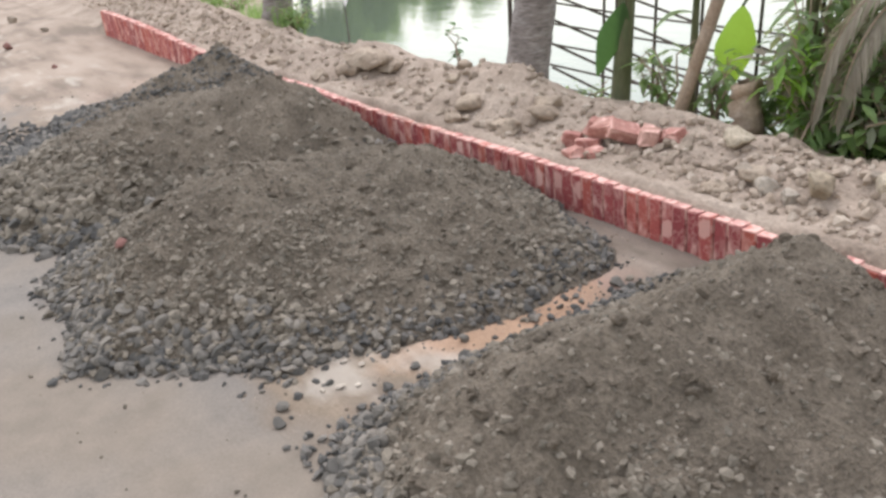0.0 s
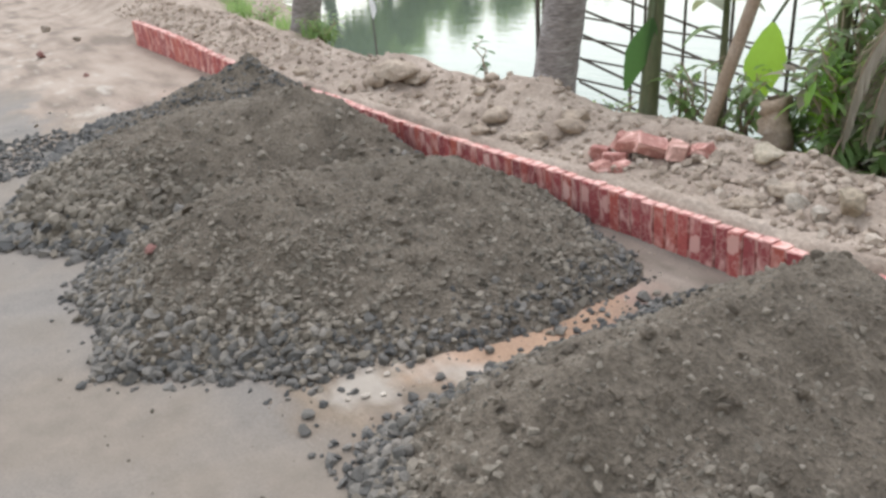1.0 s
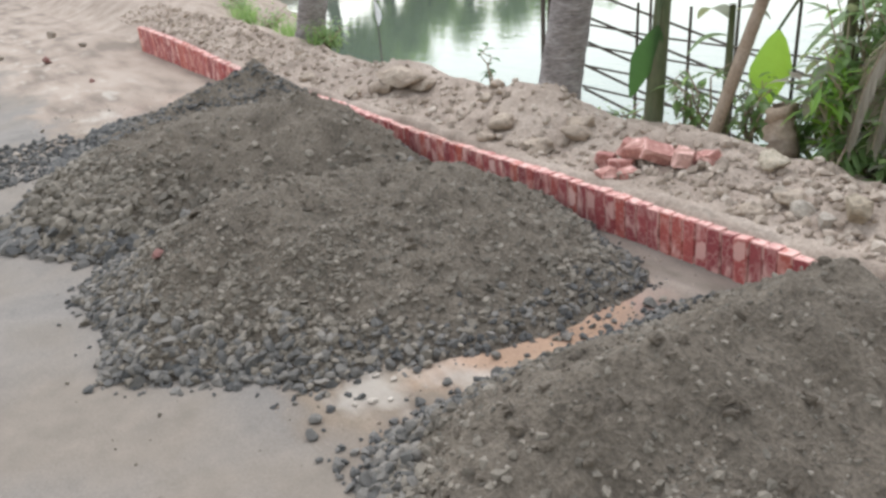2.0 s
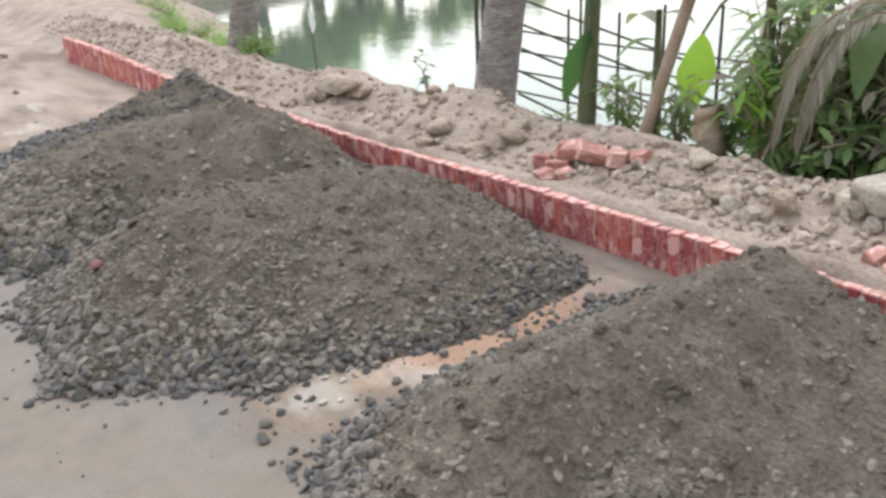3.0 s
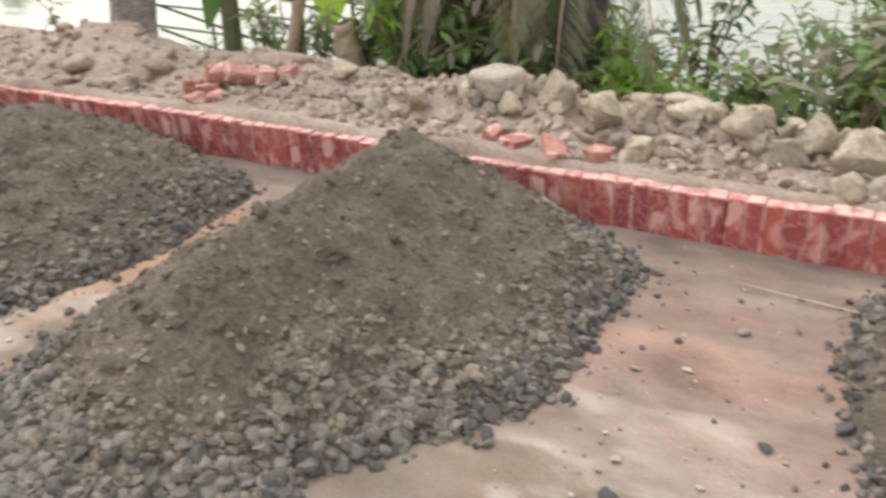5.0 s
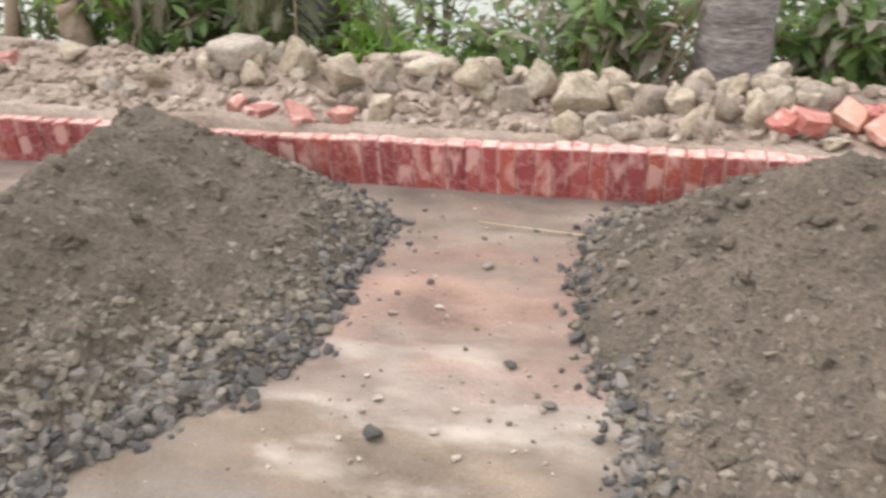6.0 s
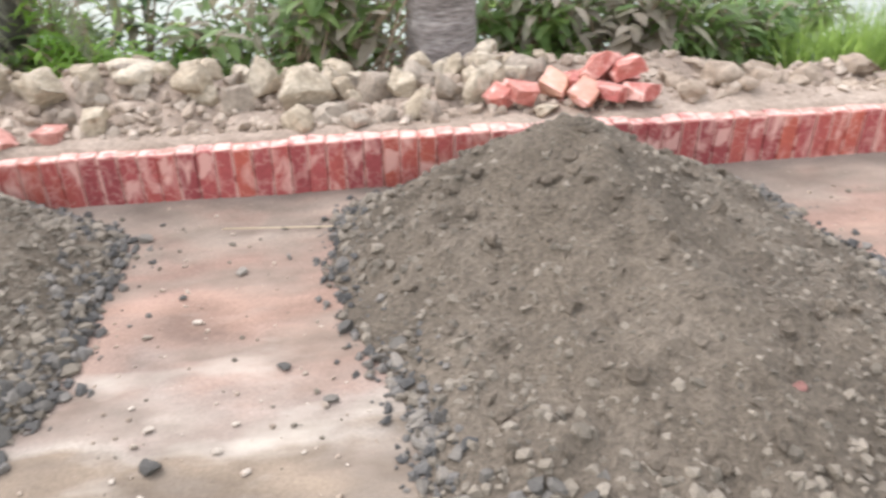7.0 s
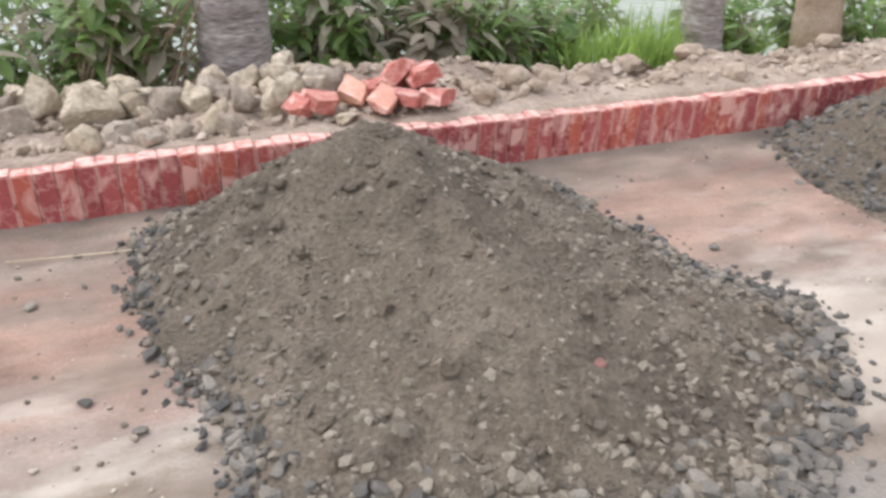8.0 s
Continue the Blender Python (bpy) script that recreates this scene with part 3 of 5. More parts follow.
def build_heap(h):
    rng = np.random.default_rng(h["seed"])
    (ax, ay, _), (bx, by, _) = h["ridge"]
    left, right, front, back = h["reach"]
    x0, x1 = min(ax, bx) - left * 1.3, max(ax, bx) + right * 1.3
    y0, y1 = min(ay, by) - front * 1.3, min(KERB_Y - 0.004, max(ay, by) + back * 1.3)
    d = 0.022
    xs, ys = np.arange(x0, x1, d), np.append(np.arange(y0, y1, d), y1)
    X, Y = np.meshgrid(xs, ys)
    Z, _ = heap_height(h, X, Y)
    keep = Z > -0.05
    idx = -np.ones(X.shape, int)
    idx[keep] = np.arange(keep.sum())
    q = np.stack([idx[:-1, :-1], idx[:-1, 1:], idx[1:, 1:], idx[1:, :-1]], -1).reshape(-1, 4)
    q = q[(q >= 0).all(1)]
    verts = np.stack([X[keep], Y[keep], Z[keep]], 1)
    cx, cy = (ax + bx) / 2, (ay + by) / 2
    thing = empty("gravel_heap", cx, cy, 0)
    off = np.array([cx, cy, 0])
    part("sand", mesh_of("sand", (verts - off).tolist(), q.tolist(), SAND, True), thing)
    # stones: dense round the foot, thinner and smaller towards the ridge, some strays on the ground
    places = []
    while len(places) < h["stones"]:
        n = 4000
        x, y = rng.uniform(x0 - 0.15, x1 + 0.15, n), rng.uniform(y0 - 0.1, y1 - 0.03, n)
        z, r = heap_height(h, x, y)
        frontness = np.clip((cy - y) / 1.0, 0, 1)
        patch = vnoise(x * 2.6, y * 2.6, h["seed"] + 8) * 0.5 + 0.5
        low = h.get("base", 0.26)
        inside = low + (1 - low) * np.clip((r - 0.58 + h.get("front", 0.40) * frontness + h.get("cover", 0) + 0.5 * (patch - 0.5)) / 0.4, 0, 1) * (0.45 + 0.55 * patch)
        beyond = x - (ax + (bx - ax) * np.clip((y - ay) / (by - ay), 0, 1.4))
        inside = np.minimum(1, inside + h.get("flank", 0) * np.clip((beyond - 0.08) / 0.1, 0, 1) * patch * np.clip(r * 3, 0, 1))
        p = np.where(r < 1.0, inside, 0.55 * np.exp(-(r - 1.0) / 0.03))
        size = 0.0065 + 0.026 * rng.random(n) ** 2.6 * (0.4 + 0.6 * np.minimum(1, r)) + 0.010 * frontness * np.clip((r - 0.35) / 0.4, 0, 1)
        size = size * h.get("coarse", 1.0) * np.where(r > 1.02, 0.75, 1.0)
        g = np.maximum(z, ground_z(x, y))
        ok = (rng.random(n) < p) & (r < 1.35)
        sink = np.where(r < 0.7, -0.3, np.where(r < 0.95, -0.05, 0.2))
        places += list(zip(x[ok] - cx, y[ok] - cy, (g + size * sink)[ok], size[ok], (r + 0.3 * rng.random(n))[ok]))
    places = places[:h["stones"]]
    if "apron" in h:
        ax0, ax1, ay0, ay1, n = h["apron"]
        for x, y, k in zip(rng.uniform(ax0, ax1, n), rng.uniform(ay0, ay1, n), rng.random(n)):
            size = (0.009 + 0.019 * k * k) * min(1.4, h.get("coarse", 1.0))
            g = max(float(heap_height(h, np.array([x]), np.array([y]))[0][0]), float(ground_z(x, y)))
            places.append((x - cx, y - cy, g + size * 0.3, size, 1.2))
    near = h["near"]
    big = sorted(places, key=lambda p: -p[3] * (1.5 if p[1] < 0 else 1.0))[:near]
    chosen = set(big)
    rest = [p for p in places if p not in chosen]
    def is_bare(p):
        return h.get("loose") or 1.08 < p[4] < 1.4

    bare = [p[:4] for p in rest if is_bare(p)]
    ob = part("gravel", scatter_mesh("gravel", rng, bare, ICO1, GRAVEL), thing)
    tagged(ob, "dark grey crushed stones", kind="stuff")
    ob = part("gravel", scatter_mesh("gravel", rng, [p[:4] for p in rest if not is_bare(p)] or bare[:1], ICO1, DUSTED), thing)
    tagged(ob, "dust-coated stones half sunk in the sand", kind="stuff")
    lumps = []
    while len(lumps) < (320 if near else 120):
        x, y = rng.uniform(x0, x1), rng.uniform(y0, y1 - 0.05)
        z, r = heap_height(h, np.array([x]), np.array([y]))
        if r[0] < 0.8 and z[0] > 0.06:
            size = 0.010 + 0.030 * rng.random() ** 2.5
            lumps.append((x - cx, y - cy, float(z[0]) - size * 0.1, size))
    ob = part("caked_sand", scatter_mesh("caked_sand", rng, lumps, ICO2, SAND), thing)
    tagged(ob, "lumps of damp sand caked together", kind="stuff")
    if near:
        shapes = [mesh_of("stone", stone_shape(rng, ICO2, 7, 0.05).tolist(), ICO2[1], STONE) for _ in range(10)]
        for x, y, z, r, _ in big:
            s = part("stone", shapes[rng.integers(10)], thing)
            s.matrix_basis = Matrix.LocRotScale((x, y, z), Euler((rng.uniform(-.7, .7), rng.uniform(-.7, .7), rng.uniform(0, 6.28))), (r * 1.05,) * 3)
    tagged(thing, h["label"], "gravel heap", group="heaps along the kerb")


for heap in HEAPS:
    build_heap(heap)


# ---- rocks and rubble on the bank ----
def rock(x, y, size, mat, seed, label, high=0.1, name="rock", category="rock", group="rocks on the bank"):
    """A broken or weathered stone, a little sunk in the soil; size: width, high: height that shows."""
    rng = np.random.default_rng(seed)
    clod = mat.name == "earth_clod"
    v = stone_shape(rng, ICO3, 3 if clod else 13, 0.0)
    if mat.name == "pale_rock" and size > 0.2:
        # a roughly squared block
        v = np.sign(ICO3[0]) * np.abs(ICO3[0]) ** 0.3
    v += (0.16 if clod else 0.06) * np.stack([fbm(v[:, 0] * 2 + k + seed, v[:, 1] * 2 + v[:, 2] * 1.7, seed + k) for k in range(3)], 1)
    v += 0.030 * np.stack([fbm(v[:, 0] * 7 + k + seed, v[:, 1] * 7 + v[:, 2] * 5, seed + k, 2) for k in range(3)], 1)
    a = 0.35 if mat.name == "pale_rock" and size > 0.2 else rng.uniform(0, 6.28)
    v = v @ np.array([[math.cos(a), -math.sin(a), 0], [math.sin(a), math.cos(a), 0], [0, 0, 1]])
    v = (v - (v.max(0) + v.min(0)) / 2) / (v.max(0) - v.min(0)) * (size, size * rng.uniform(0.75, 1.0), high * 1.3)
    ob = new(name, mesh_of(name, (v + (0, 0, high * 0.65)).tolist(), ICO3[1], mat, True))
    ob.location = (x, y, float(bank_z(x, y)) - high * 0.3)
    return tagged(ob, label, category, group=group)


TAN, GREY, PALE = "rough tan stone lying on the soil bank", "dusty grey stone lying on the soil bank", "large pale flat-topped stone on the bank"
CLODMAT = material("earth_clod", [(0.26, 0.20, 0.15), (0.37, 0.29, 0.22), (0.43, 0.35, 0.27)], 6, 30, 0.95, 1.0, 0.02, 0.25)
CHALK = "small whitish stone on the soil bank"
CLOD = "lump of dry brown earth on the bank"
KINDS = {"t": (ROCK, TAN), "g": (GREYROCK, GREY), "p": (WHITEROCK, PALE), "w": (WHITEROCK, CHALK), "d": (CLODMAT, CLOD)}
# x, y, width, height, kind
ROCKS = [
    (-1.41, 3.50, 0.27, 0.11, "p"), (-1.54, 3.39, 0.10, 0.09, "t"), (-1.27, 3.36, 0.14, 0.11, "t"), (-1.10, 3.45, 0.21, 0.16, "t"),
    (-0.84, 3.36, 0.20, 0.17, "t"), (-0.67, 3.40, 0.16, 0.10, "g"), (-0.71, 3.20, 0.08, 0.09, "g"), (-0.59, 3.15, 0.14, 0.12, "t"),
    (-0.50, 3.50, 0.23, 0.08, "t"), (-0.23, 3.38, 0.18, 0.15, "t"), (-0.03, 3.30, 0.14, 0.11, "g"), (0.06, 3.49, 0.16, 0.17, "t"),
    (0.26, 3.39, 0.26, 0.18, "t"), (0.41, 3.60, 0.12, 0.09, "t"), (0.41, 3.43, 0.12, 0.10, "t"), (0.55, 3.41, 0.17, 0.13, "g"),
    (0.22, 3.07, 0.14, 0.09, "t"), (0.35, 3.16, 0.17, 0.08, "g"), (-2.00, 3.26, 0.12, 0.07, "w"), (-1.88, 3.24, 0.09, 0.05, "w"),
    (-1.76, 3.30, 0.13, 0.10, "t"), (-2.40, 3.60, 0.16, 0.08, "t"), (-0.37, 3.54, 0.12, 0.07, "t"), (0.68, 3.36, 0.11, 0.09, "t"),
    (0.72, 3.17, 0.12, 0.13, "t"), (0.75, 3.57, 0.15, 0.09, "t"), (0.91, 3.48, 0.12, 0.11, "t"), (0.87, 3.27, 0.13, 0.11, "g"),
    (1.05, 3.46, 0.18, 0.13, "t"), (0.98, 3.22, 0.13, 0.15, "t"), (1.21, 3.42, 0.18, 0.11, "g"), (1.25, 3.07, 0.12, 0.05, "t"),
    (0.77, 3.09, 0.10, 0.10, "g"), (0.45, 3.05, 0.12, 0.06, "g"), (0.58, 3.14, 0.11, 0.06, "g"), (2.08, 3.22, 0.19, 0.08, "d"),
    (2.65, 3.48, 0.21, 0.09, "d"), (2.42, 3.48, 0.15, 0.08, "d"), (1.89, 3.11, 0.13, 0.09, "d"), (2.96, 3.57, 0.19, 0.08, "d"),
    (-5.77, 3.43, 0.40, 0.13, "d"), (-5.59, 3.53, 0.24, 0.09, "d"), (-5.86, 3.29, 0.28, 0.09, "d"), (-4.14, 3.20, 0.20, 0.08, "d"),
    (-3.70, 3.48, 0.22, 0.09, "d"), (-4.09, 3.06, 0.14, 0.06, "d"), (-3.62, 3.38, 0.22, 0.08, "d"), (-3.75, 3.16, 0.24, 0.07, "d"),
    (-2.16, 3.33, 0.12, 0.06, "g"), (-2.15, 3.10, 0.14, 0.06, "d"),
]
for k, (x, y, wide, high, kind) in enumerate(ROCKS):
    mat, label = KINDS[kind]
    rock(x, y, wide, mat, 100 + k, label, high=high)

more = np.random.default_rng(31)
for k in range(60):
    x, y = more.uniform(-1.6, 1.35), more.uniform(3.36, 3.66)
    wide = more.uniform(0.07, 0.15)
    rock(x, y, wide, ROCK if more.random() < 0.7 else GREYROCK, 400 + k, TAN, high=wide * more.uniform(0.6, 0.8))
for k in range(32):
    x = more.uniform(-12.5, -1.6) if k < 16 else more.uniform(1.9, 5.0)
    wide = more.uniform(0.08, 0.20)
    rock(x, more.uniform(3.1, 3.7), wide, CLODMAT, 460 + k, CLOD, high=wide * 0.4)

# broken red bricks thrown on the bank
# x, y, length, height over the soil, colour
BRICKS = [
    (1.07, 3.15, 0.10, 0.0, 0), (1.16, 3.14, 0.14, 0.02, 0), (1.31, 3.20, 0.14, 0.02, 1), (1.42, 3.10, 0.15, 0.02, 1), (1.50, 3.22, 0.15, 0.055, 0),
    (1.62, 3.18, 0.14, 0.055, 0), (1.54, 3.08, 0.14, 0.02, 0), (1.66, 3.07, 0.13, 0.02, 0), (1.50, 3.30, 0.15, 0.0, 0), (1.62, 3.28, 0.15, 0.0, 0),
    (1.42, 3.25, 0.12, 0.01, 0), (-1.13, 3.13, 0.16, -0.04, 0), (-0.94, 3.07, 0.18, -0.045, 0), (-0.74, 3.09, 0.11, -0.015, 0), (-1.26, 3.15, 0.09, -0.04, 0),
    (-3.12, 3.33, 0.18, 0.0, 0), (-3.02, 3.28, 0.17, 0.02, 0), (-2.90, 3.33, 0.19, 0.0, 0), (-2.78, 3.37, 0.20, -0.01, 0), (-2.70, 3.46, 0.12, -0.02, 0),
    (-3.17, 3.21, 0.12, -0.02, 0), (-3.02, 3.06, 0.10, -0.02, 0), (-3.05, 3.20, 0.14, -0.02, 0), (-2.95, 3.14, 0.10, -0.03, 0),
]


def broken_brick(x, y, size, seed, lift, mat):
    rng = np.random.default_rng(seed)
    bm = bmesh.new()
    bmesh.ops.create_cube(bm, size=1)
    bmesh.ops.scale(bm, vec=(size, 0.10, 0.072), verts=bm.verts)
    # one end snapped off at a slant
    d = Vector((1, rng.uniform(-.5, .5), rng.uniform(-.5, .5))).normalized()
    cut = bmesh.ops.bisect_plane(bm, geom=bm.verts[:] + bm.edges[:] + bm.faces[:], plane_co=(size * 0.38, 0, 0), plane_no=d, clear_outer=True)
    bmesh.ops.holes_fill(bm, edges=[e for e in cut["geom_cut"] if isinstance(e, bmesh.types.BMEdge)])
    # corners knocked off
    for _ in range(3):
        d = Vector(rng.normal(size=3)).normalized()
        reach = abs(d.x) * size * 0.44 + abs(d.y) * 0.05 + abs(d.z) * 0.036
        cut = bmesh.ops.bisect_plane(bm, geom=bm.verts[:] + bm.edges[:] + bm.faces[:], plane_co=d * reach * rng.uniform(0.62, 0.8), plane_no=d, clear_outer=True)
        bmesh.ops.holes_fill(bm, edges=[e for e in cut["geom_cut"] if isinstance(e, bmesh.types.BMEdge)])
    bmesh.ops.bevel(bm, geom=bm.edges[:], offset=0.004, segments=1, affect="EDGES", profile=0.6)
    bmesh.ops.triangulate(bm, faces=bm.faces[:])
    bmesh.ops.subdivide_edges(bm, edges=[e for e in bm.edges if e.calc_length() > 0.04], cuts=1)
    for v in bm.verts:
        v.co += Vector(rng.normal(size=3) * 0.0026)
    me = bpy.data.meshes.new("broken_brick")
    bm.to_mesh(me)
    bm.free()
    me.materials.append(mat)
    ob = new("broken_brick", me)
    flat = 0.35 if lift < 0 else 1.0
    turn = Euler((flat * rng.uniform(-.6, .6), flat * rng.uniform(-.6, .6), rng.uniform(-1.2, 1.2)))
    zs = [(turn.to_matrix() @ v.co).z for v in me.vertices]
    ob.matrix_world = Matrix.LocRotScale((x, y, float(bank_z(x, y)) - min(zs) * 0.8 + lift), turn, None)
    tagged(ob, "broken red-washed brick lying on the bank", "brick", group="rubble on the bank")


for k, (x, y, size, lift, pale) in enumerate(BRICKS):
    broken_brick(x, y, size * 1.1, 300 + k, lift, PALERUBBLE if pale else RUBBLE if x > 0 else DUSTYRUBBLE)

# crumbs of soil and small stones over the bank
rng = np.random.default_rng(5)
crumbs = []
while len(crumbs) < 6800:
    x, y = rng.uniform(-14, 5.5), 3.04 + 0.75 * rng.random()
    patch = float(fbm(x * 1.7, y * 1.7, 44)) * 0.5 + 0.5
    if rng.random() > (0.25 if x > -3.2 else 0.02) + patch * (1 if x > -3.2 else 0.75):
        continue
    r = 0.007 + 0.03 * rng.random() ** 4
    crumbs.append((x, y, float(bank_z(x, y)) + r * 0.2, r))
for _ in range(1250):
    x, y = rng.uniform(-12, 4.5), rng.uniform(3.06, 3.72)
    if (x > 1.6 or x < -3.2) and rng.random() < 0.6:
        continue
    r = rng.uniform(0.016, 0.042)
    crumbs.append((x, y, float(bank_z(x, y)) + r * 0.3, r))
tagged(new("rubble", scatter_mesh("rubble", rng, crumbs, ICO1, CLODS)), "crumbled tan soil and small stones on the bank", "rubble", kind="stuff")

# loose stones and crumbs lying on the road
pebbles = []
while len(pebbles) < 950:
    x, y = rng.uniform(-9, 4.5), 0.3 + 2.55 * rng.random()
    r = 0.004 + 0.012 * rng.random() ** 4
    pebbles.append((x, y, float(ground_z(x, y)) + r * 0.3, r))
tagged(new("pebbles", scatter_mesh("pebbles", rng, pebbles, ICO1, DUSTED)), "scattered dark pebbles on the earth road", "pebbles", kind="stuff")


bits = []
while len(bits) < 2600:
    x, y = rng.uniform(-9, 5.5), 0.9 + 1.98 * rng.random()
    if rng.random() > 0.35 + 0.65 * float(vnoise(x * 2.1, y * 2.1, 71) * 0.5 + 0.5):
        continue
    r = 0.0025 + 0.009 * rng.random() ** 3
    bits.append((x, y, float(ground_z(x, y)) + r * 0.2, r))
tagged(new("soil_crumbs", scatter_mesh("soil_crumbs", rng, bits, ICO1, CLODS)), "fine crumbs of soil strewn on the road edge", "soil crumbs", kind="stuff")


def road_stone(x, y, size, mat, label, seed):
    r = np.random.default_rng(seed)
    ob = new("loose_stone", mesh_of("loose_stone", (stone_shape(r, ICO2, 11 if mat is WHITEROCK else 7, 0.08) * (size / 2, size / 2, size * (0.2 if mat is WHITEROCK else 0.42))).tolist(), ICO2[1], mat))
    ob.location = (x, y, float(ground_z(x, y)) + size * 0.2)
    tagged(ob, label, "stone", group="loose stones on the road")


DARK_ON_ROAD = "dark grey stone lying on the earth road"
for k, (x, y, size) in enumerate([(-0.136, 1.459, 0.06), (-0.347, 2.616, 0.06), (0.18, 1.822, 0.045), (0.316, 1.66, 0.05), (-0.16, 2.22, 0.03), (0.02, 2.35, 0.045),
                                  (2.38, 2.01, 0.05), (2.30, 1.75, 0.05), (-2.35, 1.0, 0.07), (-2.28, 0.95, 0.06), (-3.3, 0.52, 0.06), (-2.25, 1.5, 0.05),
                                  (-2.28, 1.75, 0.05), (-2.2, 1.35, 0.06), (-2.15, 1.62, 0.05), (-2.2, 2.05, 0.06), (-2.17, 2.5, 0.07), (-6.8, 0.6, 0.06), (-7.6, 1.0, 0.05)]):
    road_stone(x, y, size, STONE, DARK_ON_ROAD, 500 + k)
for k, (x, y, size) in enumerate([(-2.474, 1.319, 0.035), (-2.40, 1.36, 0.04), (-2.33, 1.22, 0.045), (-2.29, 1.28, 0.03), (-2.36, 1.16, 0.03), (0.02, 1.5, 0.035),
                                  (0.10, 1.42, 0.03), (0.06, 1.60, 0.03), (0.56, 2.78, 0.05), (2.28, 1.55, 0.05), (2.34, 1.47, 0.04), (-8.3, 2.4, 0.05), (-8.6, 1.3, 0.05), (-8.9, 1.2, 0.05)]):
    road_stone(x, y, size, WHITEROCK, "small white chip of stone on the road", 550 + k)


for k in range(38):
    x, y = (rng.uniform(-0.25, 0.45), rng.uniform(1.25, 2.1)) if k < 30 else (rng.uniform(2.2, 2.7), rng.uniform(1.2, 1.9))
    road_stone(x, y, 0.010 + 0.026 * rng.random() ** 2, WHITEROCK if k % 3 else GREYROCK, "small pale chip of stone on the road", 600 + k)
for k, (x, y, z, size) in enumerate([(-3.72, 0.86, 0.10, 0.07), (1.47, 1.33, 0.28, 0.045)]):
    h = HEAPS[1] if x < 0 else HEAPS[4]
    ob = new("brick_chip", mesh_of("brick_chip", (stone_shape(np.random.default_rng(690 + k), ICO2, 9, 0.03) * size / 2).tolist(), ICO2[1], CHIP))
    ob.location = (x, y, float(heap_height(h, np.array([x]), np.array([y]))[0][0]) + size * 0.25)
    tagged(ob, "chip of red brick lying on a gravel heap", "brick chip")


for k, (x, y, size) in enumerate([(-12.9, 1.75, 0.22), (-15.8, 2.3, 0.25), (-11.6, 0.6, 0.18), (-7.75, 0.75, 0.07), (-7.6, 0.68, 0.08), (-16.5, 1.0, 0.2), (-8.4, 1.0, 0.06), (-13.6, 2.4, 0.16), (-14.2, 1.3, 0.14), (-10.2, 0.8, 0.1), (-10.6, 1.9, 0.08)]):
    road_stone(x, y, size, GREYROCK if k % 5 else CHIP, "dusty lump of stone on the far part of the road", 720 + k)


